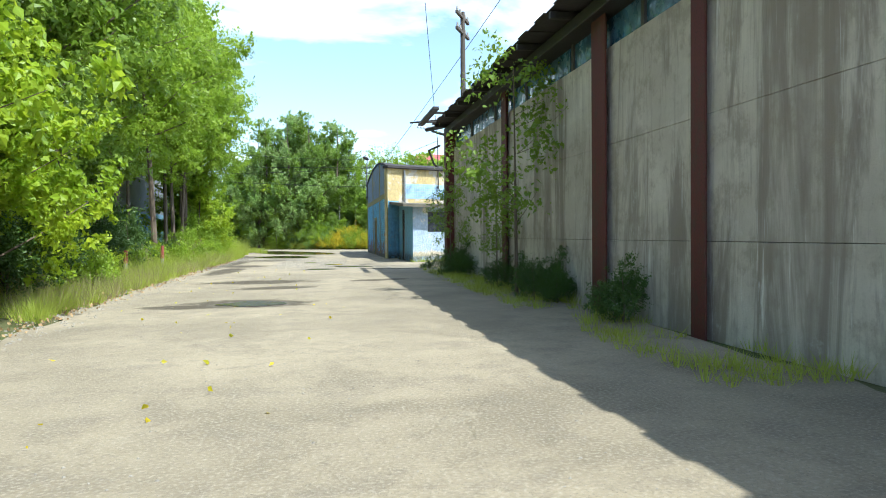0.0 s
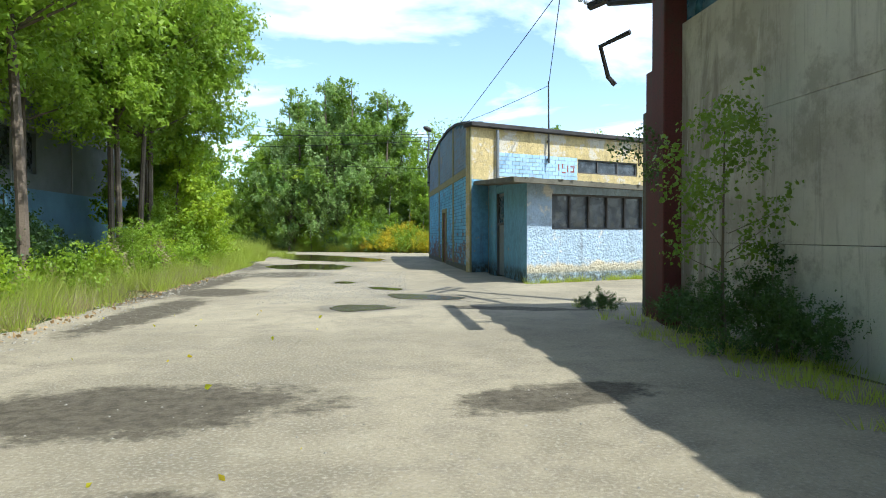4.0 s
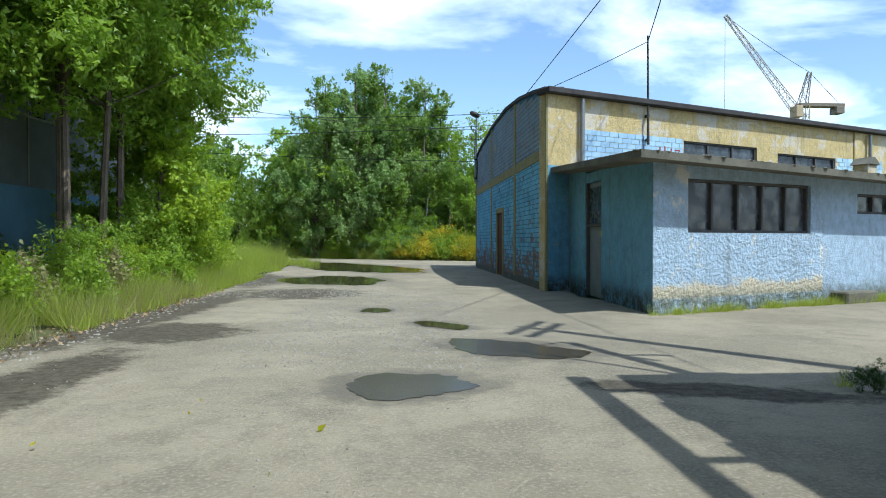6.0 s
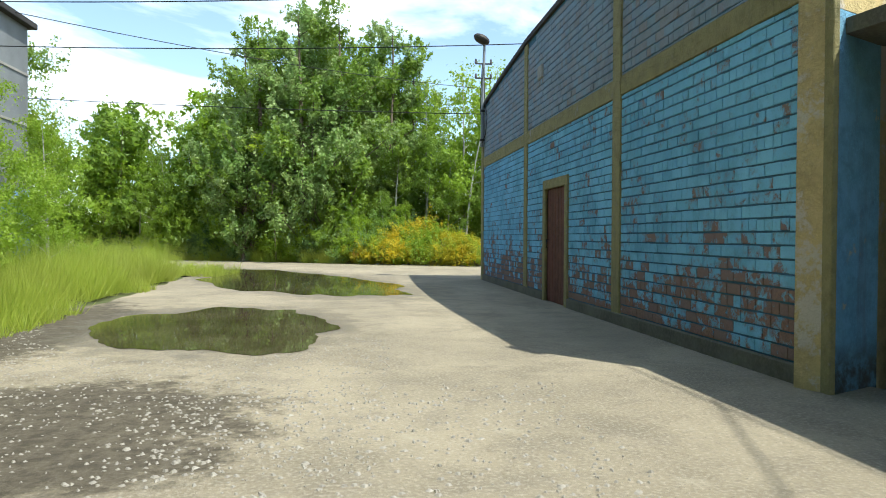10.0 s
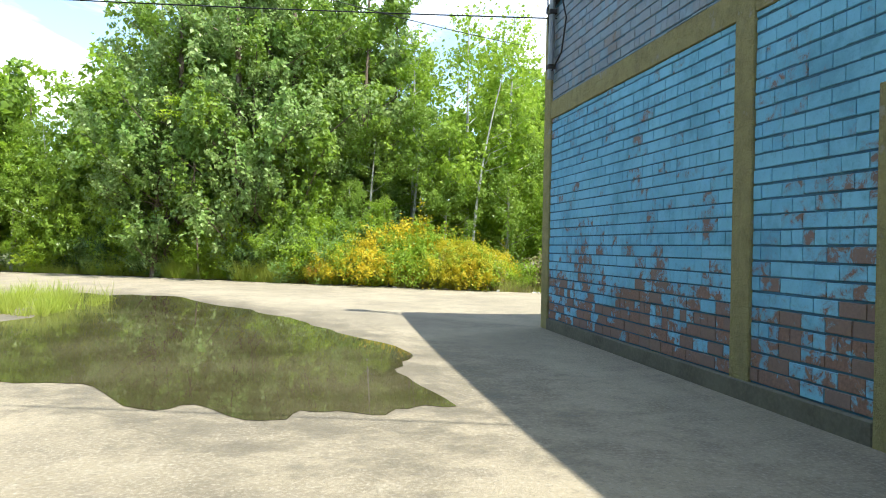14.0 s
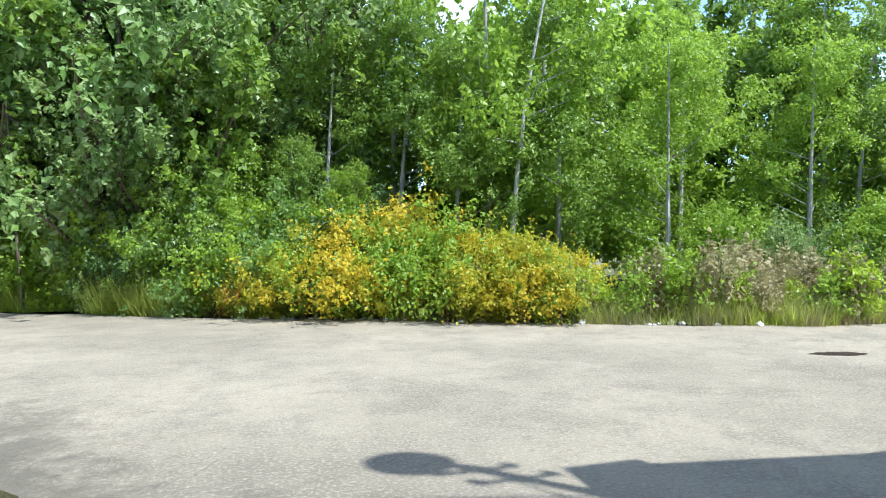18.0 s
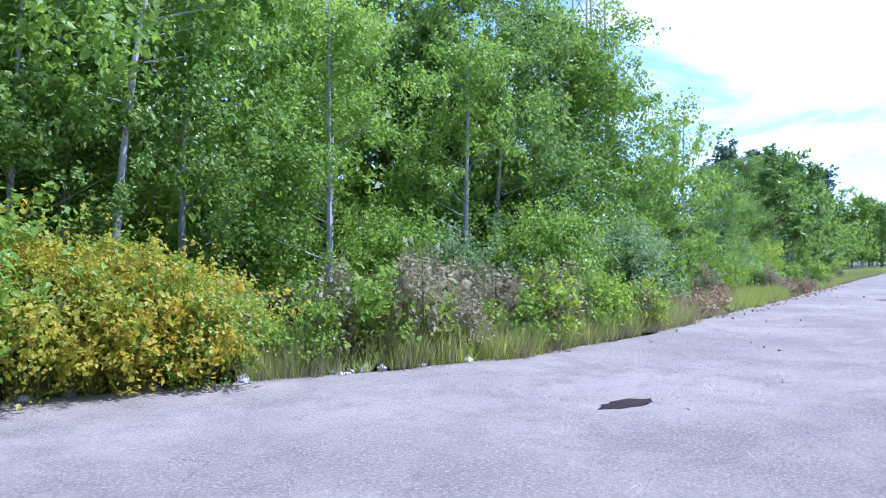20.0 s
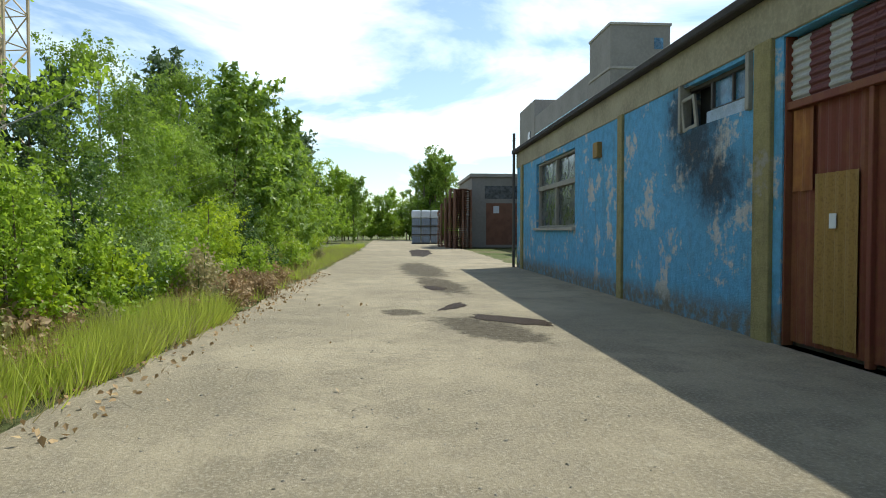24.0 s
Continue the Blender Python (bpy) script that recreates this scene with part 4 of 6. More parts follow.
part("concrete_band", boxes(((-0.05, -0.02, 3.22), (30.7, 0.05, 3.70)), bevel=0.01, m=NM), M["band"], shop, "stained concrete band under the eave")
part("eave_slab", boxes(((-0.2, -0.16, 3.70), (30.66, 0.3, 3.82)), bevel=0.02, m=NM), M["felt"], shop, "dark projecting eave slab")
for x0, x1 in ((15.98, 16.32), (20.68, 20.92), (11.05, 11.35), (29.9, 30.2), (7.6, 7.9), (2.5, 2.8)):
    a, b = nx(x0, x1)
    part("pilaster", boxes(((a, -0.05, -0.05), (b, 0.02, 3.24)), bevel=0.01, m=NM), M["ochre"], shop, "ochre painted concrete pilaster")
for (x0, x1, z0, z1), nn, gl in ((NW1, 2, "glass"), (NW3, 2, "glass")):
    a, b = nx(x0, x1)
    w = part("window", boxes(((a, 0.14, z0), (b, 0.17, z1)), m=NM), M[gl], shop, "grimy window with broken panes")
    fr = [((a, 0.06, z0), (b, 0.2, z0 + 0.06)), ((a, 0.06, z1 - 0.06), (b, 0.2, z1))]
    fr += [((a + (b - a) * k / nn - 0.05, 0.065, z0 + 0.06), (a + (b - a) * k / nn + 0.05, 0.195, z1 - 0.06)) for k in [0.03] + list(range(1, nn)) + [nn - 0.03]]
    part("window_frame", boxes(*fr, bevel=0.006, m=NM), M["frame"], w)
    if z1 - z0 > 1:
        part("transom", boxes(((a, 0.055, z0 + 1.02), (b, 0.19, z0 + 1.14)), bevel=0.006, m=NM), M["frame"], w)
    part("sill", boxes(((a - 0.05, -0.08, z0 - 0.07), (b + 0.05, 0.1, z0)), bevel=0.01, m=NM), M["concrete"], w)
burnt = part("burnt_window", boxes(((17.62, -0.30, 2.5), (18.30, -0.27, 3.17))), M["soot"], shop, "burnt-out window, half open, with blue panes left")
for x0, x1 in ((16.56, 17.06), (17.10, 17.58)):
    part("pane", boxes(((x0, -0.15, 2.78), (x1, -0.135, 3.12))), M["glass_blue"], burnt, "blue tinted pane")
part("window_frame", boxes(((16.45, -0.19, 2.74), (17.62, -0.09, 2.78)), ((16.50, -0.19, 3.12), (18.25, -0.09, 3.17)), ((17.06, -0.185, 2.78), (17.10, -0.10, 3.12)), ((17.58, -0.19, 2.78), (17.63, -0.09, 3.12)), ((16.50, -0.19, 2.78), (16.56, -0.09, 3.12)), bevel=0.006), M["frame_dark"], burnt)
for x0, x1 in ((16.42, 16.50), (18.25, 18.32)):
    part("jamb", boxes(((x0, -0.12, 2.56), (x1, 0.055, 3.21)), bevel=0.008), M["frame"], burnt, "pale peeling jamb")
part("infill", boxes(((16.50, -0.25, 2.56), (17.62, -0.03, 2.74)), bevel=0.01), M["render_smooth"], burnt, "patchy pale infill under the panes")
part("hanging_sash", boxes(((0, -0.02, 0), (0.05, 0.02, 0.46)), ((0.05, -0.02, 0), (0.26, 0.02, 0.05)), ((0.26, -0.02, 0), (0.31, 0.02, 0.46)), ((0.05, -0.02, 0.41), (0.26, 0.02, 0.46)), bevel=0.004, m=pose(17.92, -0.06, 2.6, 0, 9, 12)), M["frame"], burnt, "broken sash hanging askew")
a, b = nx(21.95, 22.25)
part("wall_box", boxes(((a, -0.1, 2.62), (b, 0.01, 2.92)), bevel=0.01, m=NM), M["yellow_sheet"], shop, "small yellow junction box")


def corrugated(x0, x1, z0, z1, y, pitch, depth, upright=True):
    """A ribbed sheet facing north; ribs run up, or along."""
    bm = bmesh.new()
    span = (x1 - x0) if upright else (z1 - z0)
    n = max(2, int(span / pitch * 4))
    prev = None
    for k in range(n + 1):
        d = (0, 1, 1, 0)[k % 4] * depth
        s = span * k / n
        row = [bm.verts.new((x0 + s, y - d, z)) for z in (z0, z1)] if upright else [bm.verts.new((x, y - d, z0 + s)) for x in (x0, x1)]
        if prev:
            bm.faces.new((prev[0], row[0], row[1], prev[1]))
        prev = row
    bm.normal_update()
    bmesh.ops.solidify(bm, geom=bm.faces[:], thickness=0.004)
    return bm


gate = part("garage_door", boxes(((13.33, -0.2, 0.0), (15.82, -0.16, 3.2))), M["frame_dark"], shop, "rusty sheet-metal double gate")
for x0, x1, m, y in ((13.36, 14.56, "rust", -0.10), (14.60, 15.79, "rust", -0.10)):
    part("gate_leaf", corrugated(x0, x1, 0.05, 2.45, y, 0.15, 0.02), M[m], gate, "rust-brown ribbed gate leaf")
part("gate_patch", corrugated(14.75, 15.4, 0.1, 1.75, -0.075, 0.15, 0.02), M["yellow_sheet"], gate, "faded yellow sheet on the gate")
for k in range(8):
    part("upper_sheet", corrugated(13.36 + k * 0.305, 13.36 + (k + 1) * 0.305 - 0.006, 2.50, 3.15, -0.07, 0.085, 0.018, False), M["sheet_white" if k in (7, 5, 2) else "sheet_red"], gate, "wine-red and pale corrugated sheet")
part("gate_patch", corrugated(15.42, 15.78, 1.6, 2.42, -0.078, 0.15, 0.02), M["orange_rust"], gate, "orange rusted sheet on the gate")
part("gate_patch", corrugated(13.40, 13.95, 0.9, 2.40, -0.078, 0.15, 0.02), M["orange_rust"], gate, "orange rusted sheet on the gate")
part("white_tag", boxes(((15.02, -0.055, 1.22), (15.12, -0.05, 1.36))), M["tote"], gate, "small white paper tag")
part("gate_frame", boxes(((13.30, -0.14, 2.44), (15.85, -0.03, 2.52)), ((14.55, -0.13, 0), (14.61, -0.05, 2.44)), ((13.28, -0.14, 0), (13.35, -0.02, 3.2)), ((15.80, -0.14, 0), (15.87, -0.02, 3.2)), bevel=0.006), M["rust"], gate)
part("corner_pipe", tubes(([(30.95, 0.12, 0), (30.95, 0.12, 4.35)], 0.045), ([(30.75, 0.12, 4.15), (31.15, 0.12, 4.15)], 0.02), sides=8), M["frame_dark"], shop, "thin dark vent pipe")

# ---- annex ----
annex = thing("annex", "low blue rendered annex with a thick mossy flat roof", "building", at=(0.6, -19.2, 0))
ai = Matrix.Translation((-0.6, 19.2, 0))
AM = ai @ frame_at((0.6, -19.2, 0), K)
AW = [(0.78, 4.0, 1.32, 2.22), (5.5, 6.7, 1.72, 2.12)]
bm = bmesh.new()
holed(bm, 4.38, -0.1, 2.44, 0.28, AW[:1], AM)
back = AM.inverted()
for v in bm.verts:
    q = back @ v.co
    if q.x < 0.01 and q.y > 0.1:
        v.co = AM @ Vector((0.28 * K + 0.003, q.y, q.z))
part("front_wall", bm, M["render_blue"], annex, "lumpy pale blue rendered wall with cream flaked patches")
bm = bmesh.new()
holed(bm, 6.1, -0.1, 2.40, 0.26, [(5.5 - 4.38, 6.7 - 4.38, 1.72, 2.12)], AM @ Matrix.Translation((4.38, 0.02, 0)))
part("front_wall", bm, M["render_smooth"], annex, "smoother pale blue rendered wall")
AD = (-16.45, -15.28, 2.42)
bm = bmesh.new()
for y0, y1, z0 in ((-19.185, AD[0], -0.1), (AD[1], -14.0, -0.1)):
    block(bm, (0.594, y0, z0), (0.88, y1, 2.42), ai)
for v in bm.verts:
    if v.co.y < 0.05 and v.co.x > 0.1:
        v.co.y += K * (v.co.x + 0.006) + 0.004
    if v.co.z > 2:
        v.co.z += 0.06 * (v.co.y + 0.75)
block(bm, (0.602, AD[0], 2.42), (0.86, AD[1], 2.62), ai)
part("side_wall", bm, M["render_deep_shade"], annex, "shaded deep blue rendered wall with peeling spots")
dd = part("steel_door", boxes(((0.68, AD[0], 0.0), (0.72, AD[1], 2.4)), bevel=0.004, m=ai), M["door_grey"], annex, "grey metal door with a dark glazed top")
part("door_glass", boxes(((0.665, AD[0] + 0.12, 1.55), (0.685, AD[1] - 0.12, 2.3)), m=ai), M["glass"], dd)
part("door_frame", boxes(((0.62, AD[0] - 0.02, 0), (0.74, AD[0] + 0.06, 2.42)), ((0.62, AD[1] - 0.06, 0), (0.74, AD[1] + 0.02, 2.42)), ((0.625, AD[0], 1.47), (0.735, AD[1], 1.54)), bevel=0.006, m=ai), M["frame_dark"], dd)
part("door_sticker", boxes(((0.655, AD[0] + 0.22, 1.28), (0.662, AD[0] + 0.32, 1.40)), m=ai), M["leaf_gold"], dd, "small yellow warning sticker")
part("padlock", boxes(((0.64, AD[0] + 0.10, 1.26), (0.67, AD[0] + 0.18, 1.36)), bevel=0.008, m=ai), M["tote"], dd, "pale padlock")
for u0, u1, v0, v1 in AW:
    w = part("window", boxes(((u0, 0.12, v0), (u1, 0.15, v1)), m=AM), M["glass"], annex, "dark dusty multi-pane window")
    n = 5 if u1 - u0 > 2 else 2
    part("window_frame", boxes(*[((u0 + (u1 - u0) * k / n - 0.025, 0.06, v0 + 0.05), (u0 + (u1 - u0) * k / n + 0.025, 0.17, v1 - 0.05)) for k in [0.04] + list(range(1, n)) + [n - 0.04]],
                                ((u0, 0.055, v0), (u1, 0.175, v0 + 0.05)), ((u0, 0.055, v1 - 0.05), (u1, 0.175, v1)), bevel=0.004, m=AM), M["frame_dark"], w)
d = Vector((1, K)).normalized()
RO = [(0.08, -20.08), (0.08 + d.x * 11.2, -20.08 + d.y * 11.2), (0.08 + d.x * 11.2 - d.y * 3.6, -20.08 + d.y * 11.2 + d.x * 3.6), (0.35, -13.95), (0.10, -14.0)]
bm = prism([(x - 0.6, y + 19.2) for x, y in RO], "z", 2.41, 2.53)
TILT = 0.066
for v in bm.verts:
    v.co.z += TILT * max(0, (v.co.y + 0.88) * d.x - (v.co.x + 0.52) * d.y) - 0.016 * (v.co.x + 0.52)
part("roof_slab", bm, M["concrete_dark"], annex, "thick crumbling concrete roof slab with moss")
bm = bmesh.new()
for k in range(170):
    s = RNG.uniform(0, 10.8)
    p = Vector((0.08 + d.x * s - 0.6, -20.08 + d.y * s + 19.2, 2.53 - 0.016 * d.x * s)) + Vector((-d.y, d.x, 0)) * RNG.uniform(-0.01, 0.2)
    r = RNG.uniform(0.015, 0.05)
    bmesh.ops.create_icosphere(bm, subdivisions=1, radius=r, matrix=Matrix.Translation(p) @ Matrix.Diagonal((1.5, 1.1, 0.45, 1)))
tagged(part("roof_rubble", bm, M["concrete_dark"], annex, "broken mossy edge of the slab"), kind="stuff")
ob = part("chimney_stub", boxes(((7.9, 1.2, 2.5), (8.25, 1.55, 2.95)), bevel=0.01, m=AM), M["ochre_lit"], annex, "small rendered chimney stub")
part("chimney_cap", prism([(7.85, 2.95), (8.3, 2.95), (8.08, 3.12)], "y", 1.15, 1.6), M["concrete_dark"], ob)
ob.children[0].matrix_parent_inverse = AM
part("foot_step", boxes(((4.6, -0.35, -0.05), (5.6, 0.0, 0.22)), bevel=0.03, m=AM), M["concrete_dark"], annex, "mossy concrete block at the wall foot")


# ---- building behind the poplars ----
shed = thing("industrial_shed", "tall grey clad shed with a pale blue lower wall", "building", at=(-13, 2.3, 0))
si = Matrix.Translation((13, -2.3, 0))
bm = bmesh.new()
FM = si @ frame_at((-13, -60, 0), 0)
RM = si @ Matrix(((0, -1, 0, -13), (1, 0, 0, -60), (0, 0, 1, 0), (0, 0, 0, 1)))
SW = [(56.8, 60.2, 2.6, 4.05), (48.4, 49.3, 4.4, 5.4), (42, 46, 3.0, 4.2), (30, 34, 3.0, 4.2), (20, 24, 3.0, 4.2)]
holed(bm, 62.3, 2.55, 7.2, 0.3, SW, RM)
part("upper_wall", bm, M["grey_cladding"], shed, "grey cement sheet cladding")
bm = bmesh.new()
holed(bm, 62.3, -0.1, 2.55, 0.34, [], RM @ Matrix.Translation((0, -0.04, 0)))
part("lower_wall", bm, M["blue_cladding"], shed, "pale blue painted lower wall")
part("north_wall", boxes(((-30, 2.0, 0), (-13.3, 2.3, 7.2)), m=si), M["grey_cladding"], shed)
part("roof", boxes(((-30, -60.3, 7.2), (-12.8, 2.5, 7.38)), bevel=0.02, m=si), M["felt"], shed, "flat dark roof edge")
for u0, u1, v0, v1 in SW:
    part("window", boxes(((u0, 0.12, v0), (u1, 0.16, v1)), m=RM), M["glass"], shed, "dark broken window")
for k in range(16):
    part("cladding_joint", boxes(((k * 3.9 + 1.6, -0.02, 2.6), (k * 3.9 + 1.66, 0.01, 7.15)), m=RM), M["concrete"], shed)
part("cladding_joint", boxes(((0, -0.025, 4.35), (62.3, 0.005, 4.42)), ((0, -0.025, 5.8), (62.3, 0.005, 5.87)), m=RM), M["concrete"], shed)

# ---- far end of the side street ----
tower = thing("concrete_tower", "bare concrete block with a tall stair tower", "building", at=(45, -7.6, 0))
part("tower_body", boxes(((0, -3.3, 0), (3.9, 0, 12.3)), bevel=0.03), M["far_concrete"], tower, "tall windowless concrete shaft")
for z in (9.9, 12.25):
    part("tower_cap", boxes(((-0.06, -3.36, z), (3.96, 0.06, z + 0.15)), bevel=0.02), M["concrete"], tower)
part("tower_window", boxes(((-0.03, -2.9, 11.0), (0.02, -2.4, 11.6))), M["glass_blue"], tower, "small high window")
part("wing", boxes(((3.9, -7, 0), (19.5, -0.02, 10.6)), bevel=0.03), M["far_concrete"], tower, "long concrete wing")
part("end_block", boxes(((19.5, -7, 0), (26, 0.05, 12.0)), bevel=0.03), M["far_concrete"], tower)
for k in range(8):
    part("strip_window", boxes(((4.3 + k * 1.9, -0.03, 8.3), (6.05 + k * 1.9, 0.02, 9.1))), M["glass_teal"], tower, "teal strip window")
part("end_window", boxes(((21, 0.02, 8.2), (22, 0.1, 9.6))), M["glass"], tower)

store = thing("store_building", "grey flat-roofed brick store with shuttered openings", "building", at=(56, -1.4, 0))
part("body", boxes(((0, -9, 0), (9, 0, 4.9)), bevel=0.02), M["far_concrete"], store)
part("parapet", boxes(((-0.15, -9.1, 4.9), (9.1, 0.15, 5.15)), bevel=0.03), M["concrete"], store)
for k in range(2):
    part("strip_window", boxes(((-0.04, -4.6 - k * 4.3, 3.4), (0.02, -0.9 - k * 4.3, 4.3))), M["glass"], store, "dark strip window")
    part("brick_infill", boxes(((-0.03, -4.4 - k * 4.3, 0.2), (0.02, -1.0 - k * 4.3, 3.1)), bevel=0.01), M["pallet"], store, "rusty brown shutter")
part("notice", boxes(((-0.06, -1.9, 2.4), (-0.03, -1.5, 2.9))), M["tote"], store, "white notice")

for r in range(3):
    for c in range(3):
        m = pose(69, 1.62 - c * 0.84, r * 0.76)
        if r or c:
            copy_thing(tote, m)
            continue
        tote = thing("container_tote", "white plastic bulk container, tank toned as in shade, caged, stacked", "container", "stacked bulk containers")
        tote.matrix_world = m
        part("tank", boxes(((0.03, 0.03, 0.10), (0.8, 0.79, 0.72)), bevel=0.06), M["tote_shade"], tote)
        part("cage", boxes(*[((-0.0, 0.02 + k * 0.19, 0.1), (0.025, 0.045 + k * 0.19, 0.74)) for k in range(5)], *[((-0.005, 0.0, 0.12 + k * 0.3), (0.02, 0.82, 0.145 + k * 0.3)) for k in range(3)]), M["pipe"], tote)
        part("pallet_base", boxes(((0, 0, 0), (0.82, 0.82, 0.1)), bevel=0.01), M["frame_dark"], tote)
        part("lid", boxes(((0.1, 0.1, 0.715), (0.72, 0.72, 0.755)), bevel=0.01), M["tote"], tote)
# plain blocks added in place of the white fourth row of containers
for c in range(3):
    bm = boxes(((68.97, 1.63 - c * 0.84, 2.28), (69.88, 2.43 - c * 0.84, 2.98)), bevel=0.08)
    tagged(part("container_cover", bm, M["tote"]), "plain white block standing in for the stack's top container row", "cover", "container covers")
for k, (x, y, n) in enumerate([(53.4, -0.5, 26), (54.7, -0.3, 27), (56.0, -0.1, 23), (57.4, 0.1, 21), (58.8, 0.2, 18)]):
    st = thing("pallet_stack", "tall stack of weathered brown wooden pallets", "pallets", "pallet stacks", at=(x, y, 0))
    for q in range(n):
        z, dx = q * 0.15, RNG.normal() * 0.02
        if q == 0:
            bm = boxes(((0, -0.6, 0.10), (1.1, 0.55, 0.125)), ((0, -0.6, 0.0), (1.1, -0.5, 0.1)), ((0, -0.05, 0), (1.1, 0.05, 0.1)), ((0, 0.45, 0), (1.1, 0.55, 0.1)))
            me = mesh_of("pallet", bm, M["pallet"])
        p = new("pallet", me)
        p.parent, p.location = st, (dx, RNG.normal() * 0.02, z)

# ---- poles, wires and cranes ----
def utility_pole(x, y, h, label, arms=1, turn=0):
    top = thing("utility_pole", label, "pole", "utility poles", at=(x, y, 0), turn=turn)
    part("shaft", tubes(([(0, 0, 0), (0, 0, h)], [0.13, 0.08]), sides=8), M["pole_wood"], top)
    for k in range(arms):
        z = h - 0.25 - 0.55 * k
        part("crossarm", boxes(((-0.75, -0.05, z), (0.75, 0.05, z + 0.1)), bevel=0.01), M["pole_wood"], top)
        for s in (-0.65, -0.3, 0.3, 0.65):
            bm = bmesh.new()
            bmesh.ops.create_cone(bm, segments=8, radius1=0.05, radius2=0.03, depth=0.16, cap_ends=True, matrix=Matrix.Translation((s, 0, z + 0.18)))
            part("insulator", bm, M["frame"], top)
    return top


utility_pole(1.68, -24.9, 9.1, "dark wooden utility pole with two crossarms", 2, 62)
mast = thing("roof_mast", "thin dark steel mast on the workshop wall", "mast", at=(2.82, -12.9, 0))
part("pole", tubes(([(0, -0.16, 3.6), (0, -0.1, 6.35)], [0.035, 0.022]), sides=6), M["steel"], mast)
part("bracket", boxes(((-0.03, -0.16, 4.3), (0.03, 0.12, 4.36)), ((-0.03, -0.16, 3.7), (0.03, 0.12, 3.76))), M["steel"], mast)
for k, (a, b, s) in enumerate([((2.82, -13.0, 6.2), (0.4, -24.5, 9.5), 0.2), ((2.82, -13.0, 6.2), (0.2, -9.5, 5.4), 0.05), ((-12.95, -4.57, 5.68), (-0.03, -8.05, 5.28), 0.12), ((-12.95, -3.4, 5.17), (2.4, -3.67, 5.8), 0.15), ((-13, 1, 7.3), (3.4, 12, 8.0), 0.3),
                               ((0.1, -2.0, 5.1), (3.5, -32, 10.5), 0.2), ((-30, 8, 7.0), (0.1, -0.4, 4.6), 0.3)]):
    tagged(part("overhead_wire", tubes((sagging(a, b, s), 0.012), sides=4), M["cable"]), "thin black overhead wire", "wire", "overhead wires")


lampost = thing("service_mast", "steel service mast with a round lamp on the workshop corner", "mast", at=(-0.09, -0.36, 3.7))
part("pole", tubes(([(0, 0, 0.0), (0.0, -0.03, 1.2), (0.03, -0.12, 2.85)], [0.05, 0.045, 0.035]), sides=8), M["pipe"], lampost, "grey steel pipe")
for z, y in ((0.15, 0.0), (0.95, -0.02)):
    part("clamp", boxes(((-0.06, y - 0.06, z), (0.06, y + 0.06, z + 0.07)), bevel=0.01), M["steel"], lampost)
for z in (1.85, 2.25):
    arm = part("crossarm", boxes(((-0.22, -0.10, z), (0.24, -0.06, z + 0.04)), bevel=0.006), M["steel"], lampost)
    for x in (-0.2, 0.22):
        bm = bmesh.new()
        bmesh.ops.create_cone(bm, segments=8, radius1=0.04, radius2=0.022, depth=0.11, cap_ends=True, matrix=Matrix.Translation((x, -0.08, z + 0.09)))
        part("insulator", bm, M["frame_dark"], arm)
bm = bmesh.new()
bmesh.ops.create_uvsphere(bm, u_segments=16, v_segments=10, radius=0.19, matrix=Matrix.Translation((-0.06, -0.16, 2.92)) @ Matrix.Rotation(radians(25), 4, "Y") @ Matrix.Diagonal((1.25, 1.1, 0.62, 1)))
part("lamp_head", bm, M["steel"], lampost, "dark rounded lamp head")
part("cable_loop", tubes(([(0.02, -0.1, 2.2), (0.0, -0.35, 1.2), (0.03, -0.52, 0.75), (0.02, -0.38, 0.3), (0.0, -0.05, 0.12)], 0.012), ([(0, 0.02, 2.3), (-0.05, 0.06, 1.3), (0.0, 0.03, 0.2)], 0.012)), M["cable"], lampost, "loose black cable loops")


def lattice(bm, a, b, w0, w1, n, r=0.05):
    """A square lattice girder from a to b."""
    a, b = Vector(a), Vector(b)
    d = (b - a).normalized()
    s = d.cross(Vector((0.2, 0.9, 0.1))).normalized()
    u = d.cross(s)
    def corner(t, k):
        w = (w0 + (w1 - w0) * t) / 2
        return a.lerp(b, t) + s * w * (1 if k in (0, 3) else -1) + u * w * (1 if k in (0, 1) else -1)
    for k in range(4):
        tube(bm, [corner(0, k), corner(1, k)], [r, r], 4)
        for i in range(n):
            p, q = (k, (k + 1) % 4) if i % 2 else ((k + 1) % 4, k)
            tube(bm, [corner(i / n, p), corner((i + 1) / n, q)], [r * 0.55] * 2, 4)
            tube(bm, [corner(i / n, k), corner(i / n, (k + 1) % 4)], [r * 0.5] * 2, 4)


